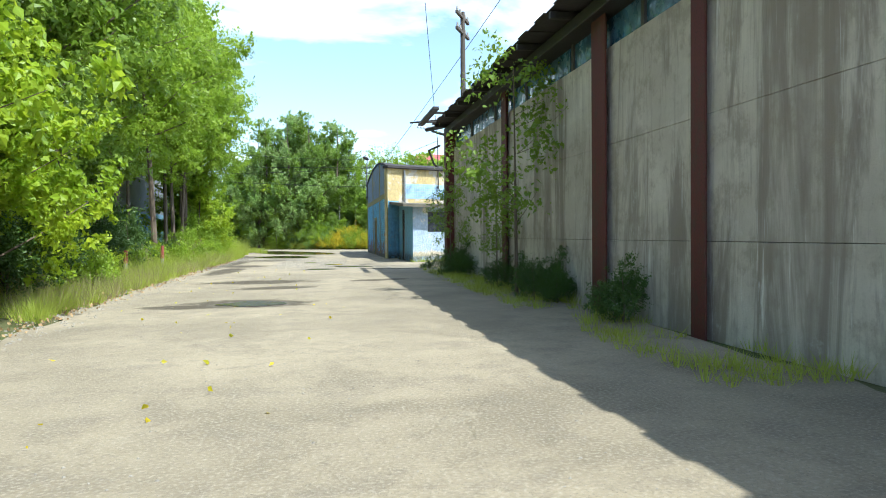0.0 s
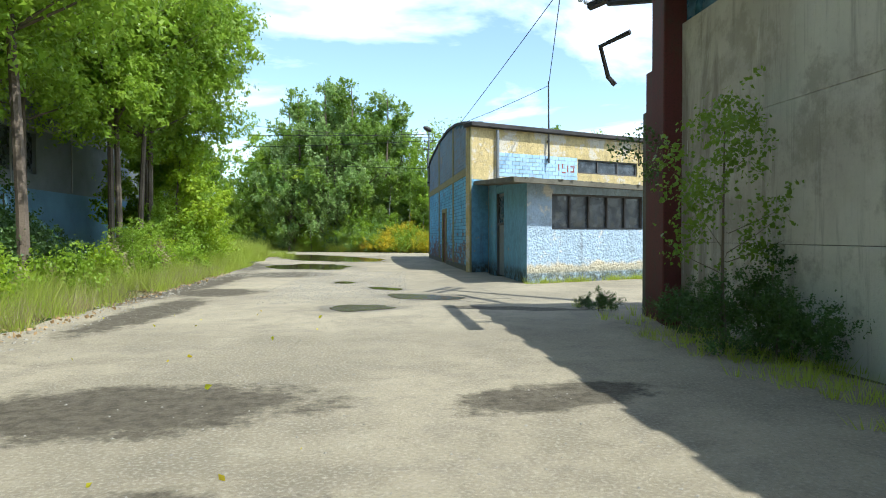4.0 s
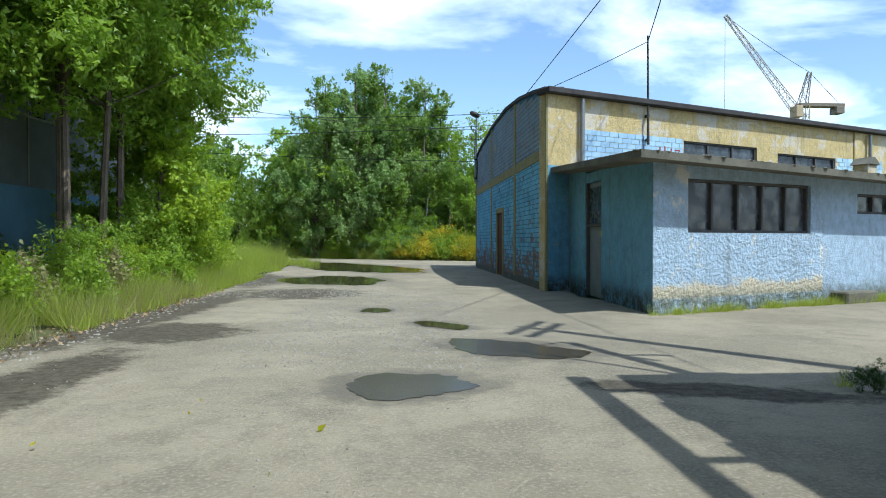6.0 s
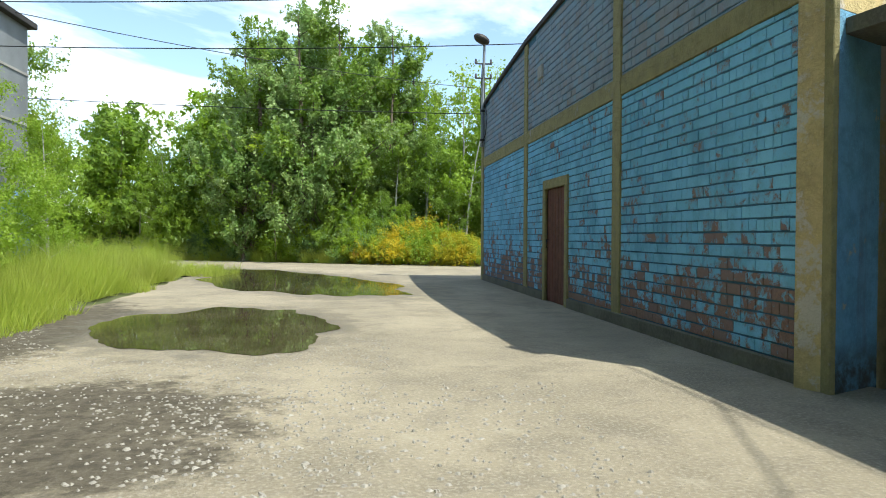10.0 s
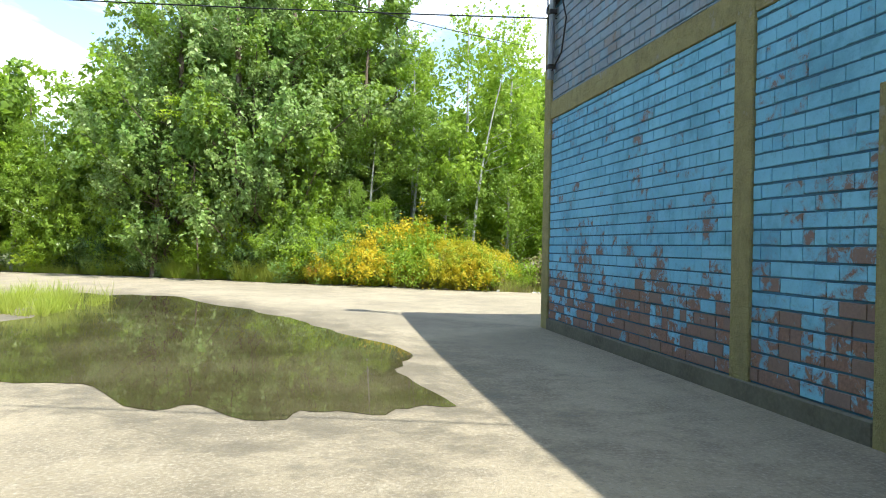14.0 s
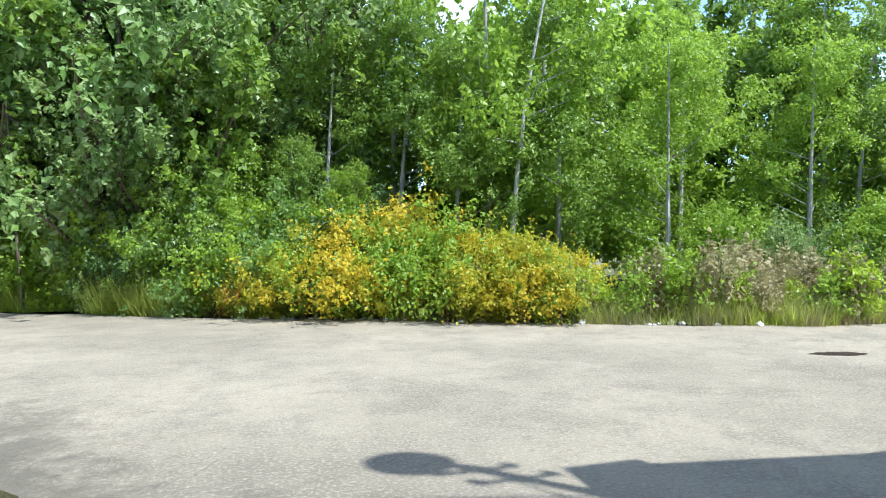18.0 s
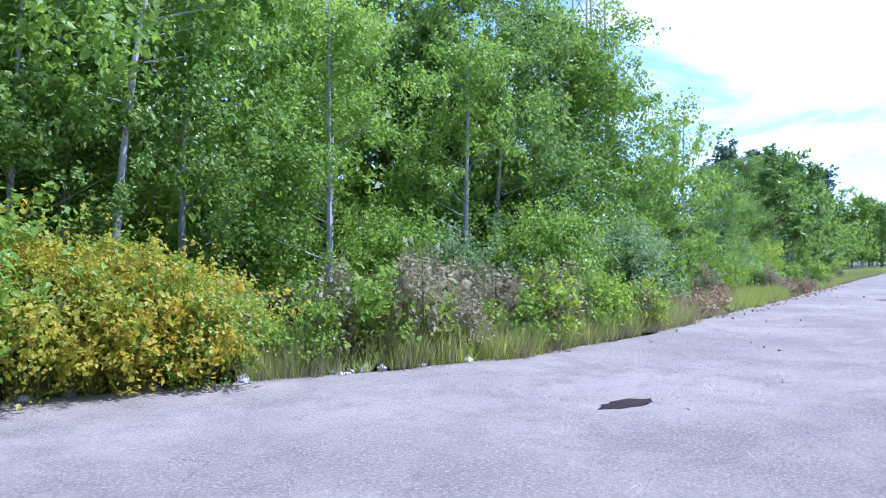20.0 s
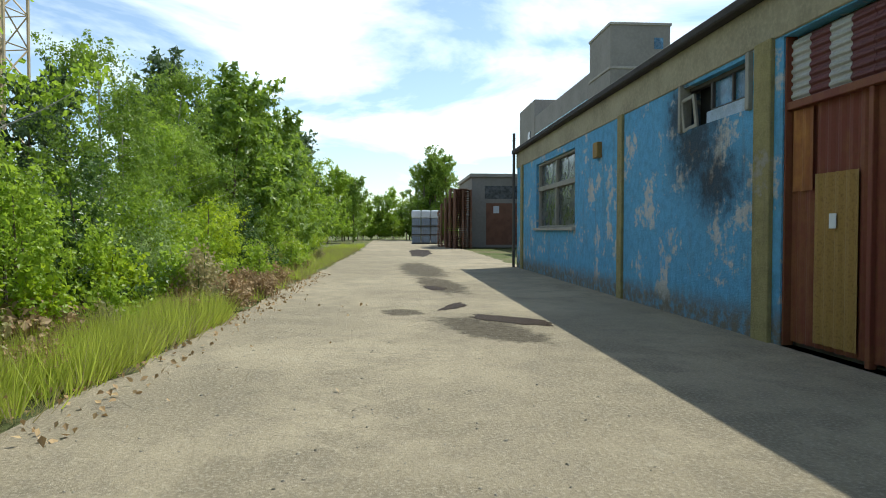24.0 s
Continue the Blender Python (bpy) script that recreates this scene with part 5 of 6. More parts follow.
def crane(x, y, top, boom, label, w=1.7, mat="crane"):
    """A luffing tower crane: lattice mast, cab, boom, counter-jib and stay ropes."""
    c = thing("tower_crane", label, "crane", at=(x, y, 0))
    bm = bmesh.new()
    lattice(bm, (0, 0, 0), (0, 0, top), w, w, int(top / w), 0.09)
    part("mast", bm, M[mat], c, "lattice steel mast")
    bm = bmesh.new()
    lattice(bm, (0, 0, top * 0.9), boom, w * 0.75, w * 0.3, 16, 0.07)
    part("boom", bm, M[mat], c, "raised lattice boom")
    bm = bmesh.new()
    lattice(bm, (0, 0, top), (1.2, 0, top + 5.5), w * 0.8, 0.5, 4, 0.08)
    part("apex", bm, M["crane_dark"], c)
    part("counter_jib", boxes(((-0.8, -0.8, top - 0.4), (7.0, 0.8, top + 0.2)), ((5.4, -1, top - 1.5), (6.8, 1, top - 0.4)), bevel=0.05), M["crane_dark"], c)
    part("cab", boxes(((-1.6, -1.0, top - 2.2), (-0.4, 1.0, top - 0.3)), bevel=0.08), M[mat], c)
    part("stay_rope", tubes((sagging((1.2, 0, top + 5.5), boom, 0.3), 0.05), (sagging((1.2, 0, top + 5.5), (6.5, 0, top + 0.2), 0.0), 0.05), ([boom, (boom[0], boom[1], boom[2] - 17)], 0.035), sides=4), M["cable"], c)
    return c


crane(64.5, 80.5, 24.0, (-13, 1.0, 39.0), "cream tower crane with a raised lattice boom far behind the workshop")
crane(51, 27, 30, (10, 16, 52), "cream lattice tower crane above the trees", 1.9)

villa = thing("house", "distant house with a red tiled roof among trees", "house", at=(8.5, 29, 0))
part("wall", boxes(((0, 0, 0), (6, 7, 8.8)), bevel=0.02), M["concrete"], villa)
part("roof", prism([(-0.4, 8.8), (7.4, 8.8), (3.5, 10.9)], "x", -0.4, 6.4), M["roof_red"], villa, "red tiled roof")

# ---- plants ----
def seeded(n):
    global RNG
    RNG = np.random.default_rng(n)


seeded(11)
T_POP = [make_tree("poplar", "tall leafy poplar with a dense green crown", 12.5, 3.1, 2.4, M["bark"], M["leaf"], 300, 155, 0.09, 0.75, trunk=0.13, spread=0.43, upright=0.1) for _ in range(3)]
T_TALL = [make_tree("poplar", "tall leafy poplar with a bare lower trunk", 12.5, 2.7, 4.7, M["bark"], M[m], 230, 165, 0.078, 0.75, trunk=0.095, spread=0.42, upright=0.1) for m in ("leaf_soft", "leaf_soft")]
T_LIT = make_tree("roadside_tree", "bright green roadside tree with lobed leaves", 6.0, 2.4, 0.6, M["bark"], M["leaf_lit"], 110, 150, 0.10, 0.7, trunk=0.1, spread=0.34, upright=0.2)
T_SIL = [make_tree("white_poplar", "large white poplar with grey-green leaves", 11.5, 2.9, 0.8, M["bark"], M[m], 330, 112, 0.10, 0.8, trunk=0.19, spread=0.33, stems=3, upright=1.1) for m in ("leaf_silver", "leaf")]
T_SOFT = [make_tree("young_tree", "young light green tree in the thicket", 6.6, 1.9, 0.5, M["bark_pale"], M[m], 120, 185, 0.056, 0.65, trunk=0.075, spread=0.34, upright=0.5) for m in ("leaf_soft", "leaf")]
T_FAR = [make_tree("thicket_tree", "distant light green tree in the thicket", 6.6, 2.0, 0.4, M["bark"], M[m], 90, 84, 0.14, 0.6, trunk=0.07, spread=0.4, upright=0.6) for m in ("leaf_soft", "leaf")]
T_ASP = make_tree("aspen", "slender aspen with a pale trunk and sparse leaves", 8.6, 1.5, 2.2, M["bark_pale"], M["leaf_soft"], 90, 50, 0.085, 0.7, trunk=0.075, spread=0.30, upright=0.5)
T_BENT = make_tree("aspen", "slender leaning aspen with a pale trunk", 7.6, 1.3, 2.9, M["bark_pale"], M["leaf_soft"], 80, 50, 0.08, 0.7, lean=0.13, trunk=0.05, spread=0.30, upright=0.5)
T_PINE = [make_tree("dark_tree", "dark blue-green pointed tree in the thicket", 9.5, 2.1, 0.5, M["bark"], M["leaf_pine"], 170, 52, 0.15, 0.42, trunk=0.13, spread=0.33, upright=0.5) for _ in range(2)]
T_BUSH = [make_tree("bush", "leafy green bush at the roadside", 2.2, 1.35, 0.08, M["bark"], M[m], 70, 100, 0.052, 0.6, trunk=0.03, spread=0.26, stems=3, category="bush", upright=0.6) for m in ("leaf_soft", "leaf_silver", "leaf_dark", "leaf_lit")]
T_GOLD = [make_tree("yellow_bush", "yellow and orange turning bush beside the road", 1.35, 1.0, 0.05, M["bark"], M[m], 56, 58, 0.046, 0.6, trunk=0.016, spread=0.22, stems=4, category="bush", upright=0.9) for m in ("leaf_gold", "leaf_orange", "leaf_soft")]
T_WEED = [make_tree("tall_weed", "tall wild green weed in the verge grass", 1.1, 0.34, 0.15, M["grass_stem"], M[m], 26, 9, 0.055, 0.5, trunk=0.008, spread=0.10, stems=3, category="weed", upright=1.2) for m in ("leaf_soft", "grass_dry", "leaf_lit")]
T_DEAD = make_tree("dead_weed", "dry brown withered weed lying at the road edge", 0.7, 0.5, 0.05, M["bark"], M["dry"], 26, 9, 0.075, 0.5, trunk=0.008, spread=0.13, stems=3, category="weed", upright=0.1)
PROTOS = [*T_POP, *T_TALL, T_LIT, *T_SIL, *T_SOFT, *T_FAR, T_ASP, T_BENT, *T_PINE, *T_BUSH, *T_GOLD, *T_WEED, T_DEAD]



EDGE = ((-40, 20), (-14, 17.0), (-9, 14.4), (-5, 11.8), (-2.5, 10.4), (0.2, 8.9), (2.6, 7.6), (4.5, 6.75), (7, 6.4), (95, 6.4))
OLD = ((-40, 8.4), (-9, 9.8), (-5, 9.1), (-1, 8.1), (2, 7.4), (5, 6.6), (15, 6.2), (95, 6.2))


def along(pts, x):
    return float(np.interp(x, [p[0] for p in pts], [p[1] for p in pts]))


def behind(x, y):
    """Where a plant of the thicket stands behind the road's far edge."""
    return y + (along(EDGE, x) - along(OLD, x)) * min(1.0, max(0.25, (18 - y) / 7.5))


seeded(23)
for k, (x, y, s) in enumerate([(-11.0, -46, 1.1), (-10.4, -42.5, 1.0), (-11.2, -39, 1.08), (-10.6, -35.6, 1.1), (-11.4, -32.0, 1.0), (-10.6, -28.4, 1.05), (-12.5, -50, 1.1)]):
    put(T_POP[k % 3], x, y, s)
# a close row with bare lower trunks, the shed's wall showing behind
for k, (x, y, s) in enumerate([(-10.6, -24.6, 1.0), (-10.9, -21.2, 0.95), (-11.3, -18.4, 0.9), (-10.0, -15.9, 1.0), (-10.5, -15.1, 1.05), (-9.9, -14.6, 0.95), (-10.3, -12.6, 0.92), (-9.7, -11.2, 0.9), (-10.4, -9.6, 0.8), (-9.3, -22.6, 1.12), (-9.9, -13.6, 1.0), (-9.6, -30.5, 1.2)]):
    put(T_TALL[k % 2], x, y, s)
for x, y, s in ((-8.9, -36.5, 0.8), (-9.4, -39.8, 1.1), (-9.6, -44.5, 1.0), (-9.7, -33.8, 0.7), (-9.6, -12.2, 0.72)):
    put(T_LIT, x, y, s)
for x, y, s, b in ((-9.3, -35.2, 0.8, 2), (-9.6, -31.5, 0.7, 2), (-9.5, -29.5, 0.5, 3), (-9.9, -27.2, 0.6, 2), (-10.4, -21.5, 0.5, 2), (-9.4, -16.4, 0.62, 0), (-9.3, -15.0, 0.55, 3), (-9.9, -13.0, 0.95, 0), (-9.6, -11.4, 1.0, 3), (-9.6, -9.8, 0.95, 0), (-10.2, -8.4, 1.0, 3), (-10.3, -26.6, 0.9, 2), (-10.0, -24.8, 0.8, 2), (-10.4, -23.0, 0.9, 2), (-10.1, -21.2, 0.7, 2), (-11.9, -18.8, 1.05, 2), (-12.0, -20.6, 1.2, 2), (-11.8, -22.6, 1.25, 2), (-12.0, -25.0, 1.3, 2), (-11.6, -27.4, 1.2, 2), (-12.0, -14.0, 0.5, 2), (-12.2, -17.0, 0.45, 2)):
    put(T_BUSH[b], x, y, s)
# beside the shed's corner
for x, y, s in ((-11.0, -6.6, 0.62), (-11.4, -3.4, 0.7), (-11.6, 0.2, 0.66)):
    put(T_SOFT[0], x, y, s)
put(T_LIT, -10.9, -10.2, 0.72, label="yellow-green young tree below the poplars")
put(T_SOFT[1], -15.2, 5.5, 1.15)
# across the side street, left to right
for x, y, s in ((-16, 14, 1.0), (-20, 16, 1.1), (-24, 15, 1.15), (-13, 12.5, 0.9), (-28, 17, 1.1), (-18.5, 11.6, 0.7), (-11, 13, 0.85), (-14.5, 17.5, 1.25), (-10.5, 16.5, 1.2), (-12.2, 20, 1.45), (-17.5, 20, 1.4), (-22, 20, 1.4), (-26, 21, 1.3), (-21.5, 12.4, 0.8), (-31, 14, 1.0), (-12.0, 12.0, 0.8), (-14.6, 12.4, 0.85), (-10.2, 12.6, 0.9), (-16.4, 12.2, 0.85), (-11.2, 14.8, 1.1), (-15.6, 15.4, 1.15)):
    put((T_SOFT if y < 13 else T_FAR)[int(abs(x)) % 2], x, behind(x, y), s * 0.93)
for x, y, s, k in ((-8.6, 14.6, 0.9, 0), (-7.2, 13.6, 0.99, 1), (-5.7, 13.2, 1.03, 0), (-4.1, 12.9, 1.02, 1), (-2.6, 13.0, 0.98, 0), (-1.2, 13.3, 0.9, 1), (-7.6, 16.0, 0.97, 0), (-4.8, 15.8, 1.04, 0), (-2.9, 15.6, 0.98, 1),
                  (-6.2, 14.8, 1.03, 0), (-0.4, 14.6, 0.86, 0), (-9.9, 16.8, 0.78, 1), (-8.0, 13.2, 0.6, 0), (-4.9, 12.3, 0.62, 0), (-2.2, 11.6, 0.52, 0)):
    put(T_SIL[k], x - 0.15, y + 1.5, s * 1.04)
put(T_SIL[1], 10.2, 13.6, 0.8, label="dark green upright poplar above the thicket")
for x, y, s in ((7.1, 21.5, 1.35), (5.9, 22.4, 1.35), (8.4, 22.0, 1.3)):
    put(T_FAR[int(y) % 2], x, y, s)
for x, y, s in ((-9.4, 11.4, 0.8), (-7.4, 11.0, 0.78), (-5.4, 10.6, 0.8), (-3.6, 10.6, 0.72), (-1.8, 10.4, 0.8), (-0.4, 10.8, 0.85), (0.6, 10.4, 0.75), (2.6, 10.6, 0.85), (4.3, 9.8, 0.8), (5.6, 11.2, 0.9), (7.4, 9.7, 0.82), (9.2, 10.2, 0.9), (3.4, 13.2, 1.0), (6.8, 13.4, 1.05), (10.5, 12.5, 1.0), (0.8, 13.4, 0.95), (4.6, 16, 1.1), (5.5, 19, 1.35), (8.0, 20, 1.4), (11, 19, 1.4), (8.6, 15.4, 1.2), (12.5, 15, 1.2), (1.6, 12.0, 0.8), (12.2, 9.9, 1.05), (14.0, 9.4, 1.15), (11.0, 10.8, 1.2), (13.4, 11.4, 1.25), (15.0, 10.6, 1.1)):
    put((T_SOFT if y < 12 else T_FAR)[int(x * 3) % 2], x, behind(x, y), s)
put(T_BENT, 1.2, 10.1, 1.0, 0, label="slender aspen with a white trunk at the roadside")
for x, y, s in ((1.4, 11.0, 1.06), (2.9, 12.0, 1.1), (-0.2, 12.0, 1.0), (9.5, 11.2, 0.95), (13.5, 10.4, 0.8)):
    put(T_ASP, x, behind(x, y), s)
for x, y, s, b in ((-8.5, 10.9, 0.7, 1), (-6.6, 10.2, 0.75, 0), (-5.0, 9.9, 0.8, 1), (-3.4, 9.3, 0.85, 1), (-1.6, 9.2, 0.7, 2), (5.2, 9.6, 0.75, 0), (6.6, 9.0, 0.7, 1), (8.0, 8.2, 0.85, 0), (9.6, 7.9, 0.8, 1), (11.2, 8.1, 0.9, 0), (-10.5, 11.2, 0.8, 2), (-13, 10.6, 0.7, 0), (-16, 10.4, 0.7, 2), (-20, 10.8, 0.9, 0)):
    put(T_BUSH[b], x, behind(x, y), s)
for k in range(22):
    x = -4.2 + k * 0.28 + RNG.normal() * 0.1
    tall = 0.62 + 0.42 * math.exp(-((x + 0.6) / 1.7) ** 2)
    put(T_GOLD[(2, 2, 0, 2, 0, 0, 2, 0, 0, 2, 0)[k % 11]], x, along(EDGE, x) + 0.75 + RNG.normal() * 0.22, tall * RNG.uniform(0.85, 1.15))
    if k % 5 == 2:
        put(T_GOLD[1], x + 0.2, along(EDGE, x) + 0.45 + RNG.normal() * 0.1, RNG.uniform(0.4, 0.6))
# undergrowth at the thicket's foot
seeded(29)
for k in range(26):
    x = -14 + k * 0.5 + RNG.normal() * 0.15
    put(T_BUSH[(0, 1, 3, 0, 2, 1, 0)[k % 7]], x, along(EDGE, x) + RNG.uniform(0.9, 1.7), RNG.uniform(0.45, 0.85) if x < -4.4 else RNG.uniform(0.8, 1.0))
for k in range(9):
    x = -9.5 + k * 1.05 + RNG.normal() * 0.2
    put(T_SOFT[k % 2], x, along(EDGE, x) + RNG.uniform(1.4, 2.1), RNG.uniform(0.36, 0.55))
# along the side street
seeded(37)
for k in range(24):
    x = 16.6 + k * 1.45
    put((T_SOFT if x < 28 else T_FAR)[(1, 1, 0)[k % 3]], x, 9.3 + RNG.uniform(-0.5, 1.0), RNG.uniform(0.5, 0.66) if x < 26 else RNG.uniform(0.7, 0.9))
for k in range(22):
    put(T_BUSH[(0, 2, 1, 0, 3)[k % 5]], 8.5 + k * 1.6, 8.1 + RNG.uniform(-0.1, 0.5), RNG.uniform(0.5, 0.85))
for k in range(15):
    put(T_PINE[k % 2], 29 + k * 2.2, 11.0 + RNG.uniform(-1.0, 1.5), RNG.uniform(0.52, 0.66) if k < 5 else RNG.uniform(0.68, 0.85))
for x, y, s in ((25.5, 12.5, 0.5), (28, 13, 0.6)):
    put(T_PINE[int(x) % 2], x, y, s)
put(T_ASP, 17.6, 8.9, 0.72)
for k in range(14):
    put(T_FAR[k % 2], 66 + RNG.uniform(0, 34), 7.5 + RNG.uniform(0, 6), RNG.uniform(0.8, 1.2))
for x, y, s in ((96, 2, 0.9), (100, 4, 1.0), (98, 0, 0.8), (103, 6, 0.9), (97, -3, 0.8)):
    put(T_FAR[int(x) % 2], x, y, s)
put(T_SIL[1], 89.5, -0.9, 0.98, label="lone tall poplar at the end of the street")
for x, y, s in ((90.2, -1.7, 0.88), (90.4, -0.1, 0.9), (91.4, -0.9, 0.96)):
    put(T_SIL[1], x, y, s, label="lone tall poplar at the end of the street")
for k in range(14):
    put(T_FAR[k % 2], 92 + RNG.uniform(0, 7), -3 + k * 0.9, RNG.uniform(0.5, 0.8))
# tall weeds in the verges
seeded(43)
for k in range(46):
    y = -34 + k * 0.48 + RNG.normal() * 0.2
    put(T_WEED[(0, 1, 0, 2, 0)[k % 5]], -8.75 + RNG.uniform(-0.7, 0.35), y, RNG.uniform(0.5, 0.95))
for k in range(40):
    x = -3.2 + k * 0.3 + RNG.normal() * 0.15
    put(T_WEED[k % 3], x, along(EDGE, x) + RNG.uniform(0.1, 0.7), RNG.uniform(0.5, 1.0))
for k in range(38):
    x, y = ((14.6 + RNG.normal() * 0.9, 6.95), (23.5 + RNG.normal() * 2.5, 6.6), (11.2 + RNG.normal() * 0.7, 6.75), (19.4 + RNG.normal() * 1.3, 6.5))[k % 4]
    put(T_DEAD, x, y + RNG.uniform(-0.25, 0.6), RNG.uniform(0.3, 0.7))
for k in range(16):
    put(T_WEED[1], 5.2 + RNG.normal() * 1.2, 7.9 + RNG.uniform(-0.6, 0.8), RNG.uniform(0.7, 1.15), label="tall dry straw-coloured weed before the thicket")
for k in range(36):
    x = 8 + k * 0.75 + RNG.normal() * 0.3
    put(T_WEED[(0, 2, 1)[k % 3]], x, 7.0 + RNG.uniform(-0.25, 0.6), RNG.uniform(0.4, 0.95))
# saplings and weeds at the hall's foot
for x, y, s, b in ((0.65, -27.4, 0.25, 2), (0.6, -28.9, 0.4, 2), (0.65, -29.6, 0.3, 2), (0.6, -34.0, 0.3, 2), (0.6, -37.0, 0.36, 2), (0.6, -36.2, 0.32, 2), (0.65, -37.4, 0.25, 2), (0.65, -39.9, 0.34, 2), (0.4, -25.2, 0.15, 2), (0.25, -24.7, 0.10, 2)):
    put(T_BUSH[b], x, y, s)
seeded(41)
SAP = make_tree("sapling", "wild maple sapling with spreading leafy branches against the concrete wall", 4.7, 1.5, 1.6, M["bark"], M["leaf"], 78, 32, 0.072, 0.9, trunk=0.034, spread=0.26, upright=0.25)
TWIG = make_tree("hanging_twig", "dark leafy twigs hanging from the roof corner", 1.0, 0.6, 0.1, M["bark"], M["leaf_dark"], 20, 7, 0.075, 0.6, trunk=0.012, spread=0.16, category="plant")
PROTOS.append(TWIG)
for x, y, z, s in ((0.5, -26.25, 2.15, 0.5), (0.58, -26.4, 1.85, 0.35)):
    put(TWIG, x, y, s, z=z)
put(SAP, 0.3, -36.1, 0.98)
put(SAP, 0.55, -33.7, 0.48)
put(SAP, 0.45, -28.6, 0.55)
PROTOS += [SAP]
sumac = thing("sumac", "young sumac with long feathered bright green leaves", "tree", at=(-7.4, 13.0, 0))
part("stem", tubes(([(0.25, 0.3, 0), (0.1, 0.1, 3.2), (0, -0.05, 5.9)], [0.03, 0.022, 0.01])), M["bark"], sumac)
spots, turned = [], []
for k in range(16):
    a, f0, tip = k * 2.4, RNG.uniform(0.75, 1.15), RNG.uniform(-0.5, 0.45)
    for q in range(16):
        f = (0.1 + 0.9 * q / 15) * f0
        mid = np.array([math.cos(a) * f, math.sin(a) * f * 0.8 - 0.1, 5.85 - 0.07 * k + tip * f + 0.5 * f * (f0 - f)])
        for s in (-1, 1):
            spots.append(mid + s * np.array([-math.sin(a) * 0.5, math.cos(a), 0.55]) * 0.07)
            turned.append((0.2, -1.0, 0.9))
fronds = new("fronds", leaf_mesh("fronds", np.array(spots), 0.14, M["leaf_lit"], np.array(turned), 0.2, 0.15))
fronds.parent = sumac
for top in PROTOS:
    for o in (*top.children_recursive, top):
        bpy.data.objects.remove(o)


# ---- grass, weeds and stones ----
def spread_in(poly, n):
    """Random places inside an outline."""
    poly = np.asarray(poly, float)
    lo, hi = poly.min(0), poly.max(0)
    out = np.zeros((0, 2))
    while len(out) < n:
        p = RNG.uniform(lo, hi, (n * 2, 2))
        inside = np.zeros(len(p), bool)
        for (x0, y0), (x1, y1) in zip(poly, np.roll(poly, -1, 0)):
            if y0 != y1:
                inside ^= ((p[:, 1] < y0) != (p[:, 1] < y1)) & (p[:, 0] < (x1 - x0) * (p[:, 1] - y0) / (y1 - y0) + x0)
        out = np.concatenate([out, p[inside]])
    return out[:n]


def grass(label, poly, n, h, mat, width=0.012, clump=1.2):
    n = n // 6
    p = spread_in(poly, int(n * 2.2))
    w = np.array([noise.noise(Vector((x * clump, y * clump, 3.0))) + 0.6 * noise.noise(Vector((x * 0.35, y * 0.35, h * 9))) for x, y in p])
    p = p[w > -0.05 + RNG.normal(size=len(p)) * 0.12][:n]
    tagged(new("grass", blades("grass", p, h, mat, width)), label, "grass", kind="stuff")


seeded(53)
grass("tall bright grass on the verge", [(-8.0, -30), (-8.0, -12), (-8.5, -4), (-8.6, 1.8), (-12.5, 1.5), (-12.5, -12), (-10.5, -20), (-10, -30)], 52000, 0.55, M["grass"], 0.0045)
grass("short verge grass", [(-7.0, -48), (-7.5, -30), (-7.6, -12), (-8.0, -3), (-9.6, -3), (-9.8, -30), (-9.8, -48)], 30000, 0.28, M["grass"], 0.005)
grass("dry straw grass on the verge", [(-7.1, -48), (-7.6, -28), (-7.7, -14), (-9.2, -14), (-9.4, -48)], 9000, 0.42, M["grass_dry"], 0.004)
grass("grass under the thicket", [(-30, 19.4), (-14, 17.1), (-9, 14.5), (-5, 11.9), (-2.5, 10.5), (0.2, 9.0), (2.6, 7.7), (4.5, 6.9), (12, 6.5), (12, 8.2), (4, 9), (0, 11), (-5, 13.6), (-14, 19), (-30, 21)], 30000, 0.34, M["grass"], 0.008)
grass("verge grass along the side street", [(8, 6.6), (20, 6.25), (60, 6.2), (60, 8), (20, 8.2), (8, 8.4)], 30000, 0.24, M["grass"], 0.005)
grass("bright green grass patch at the road edge", [(12.5, 6.35), (18.5, 6.25), (18.5, 7.0), (12.5, 7.3)], 9000, 0.34, M["grass"], 0.005)
grass("dry grass along the side street", [(8, 6.5), (20, 6.1), (50, 6.1), (50, 7.4), (8, 7.6)], 8000, 0.28, M["grass_dry"], 0.004)
grass("green grass standing in the puddle edge", [(-8.6, 2.2), (-7.2, 1.0), (-7.4, 4.5), (-9.2, 5.5), (-10.5, 3.6)], 3000, 0.35, M["grass"], 0.005, 2.0)
grass("tall pale weeds and grass before the bushes", [(-1, 9.5), (2.6, 7.6), (4.5, 6.7), (10, 6.3), (10, 7.2), (4, 7.9), (-1, 10.4)], 12000, 0.36, M["grass"], 0.005)
grass("dry straw before the bushes", [(-1, 9.5), (2.6, 7.5), (4.5, 6.6), (10, 6.2), (10, 7.2), (4, 7.7), (-1, 10.2)], 7000, 0.42, M["grass_dry"], 0.004)
grass("tall dry straw grass before the thicket", [(3.2, 7.6), (7.6, 6.8), (7.8, 8.4), (3.6, 9.2)], 6000, 0.75, M["grass_dry"], 0.005)
grass("high wild grass beside the big puddle", [(-8.7, -6), (-8.4, 0), (-9.4, 3.0), (-10.6, 5.6), (-13.5, 6.2), (-12.4, 2.6), (-12.4, -6)], 16000, 0.85, M["grass"], 0.005)
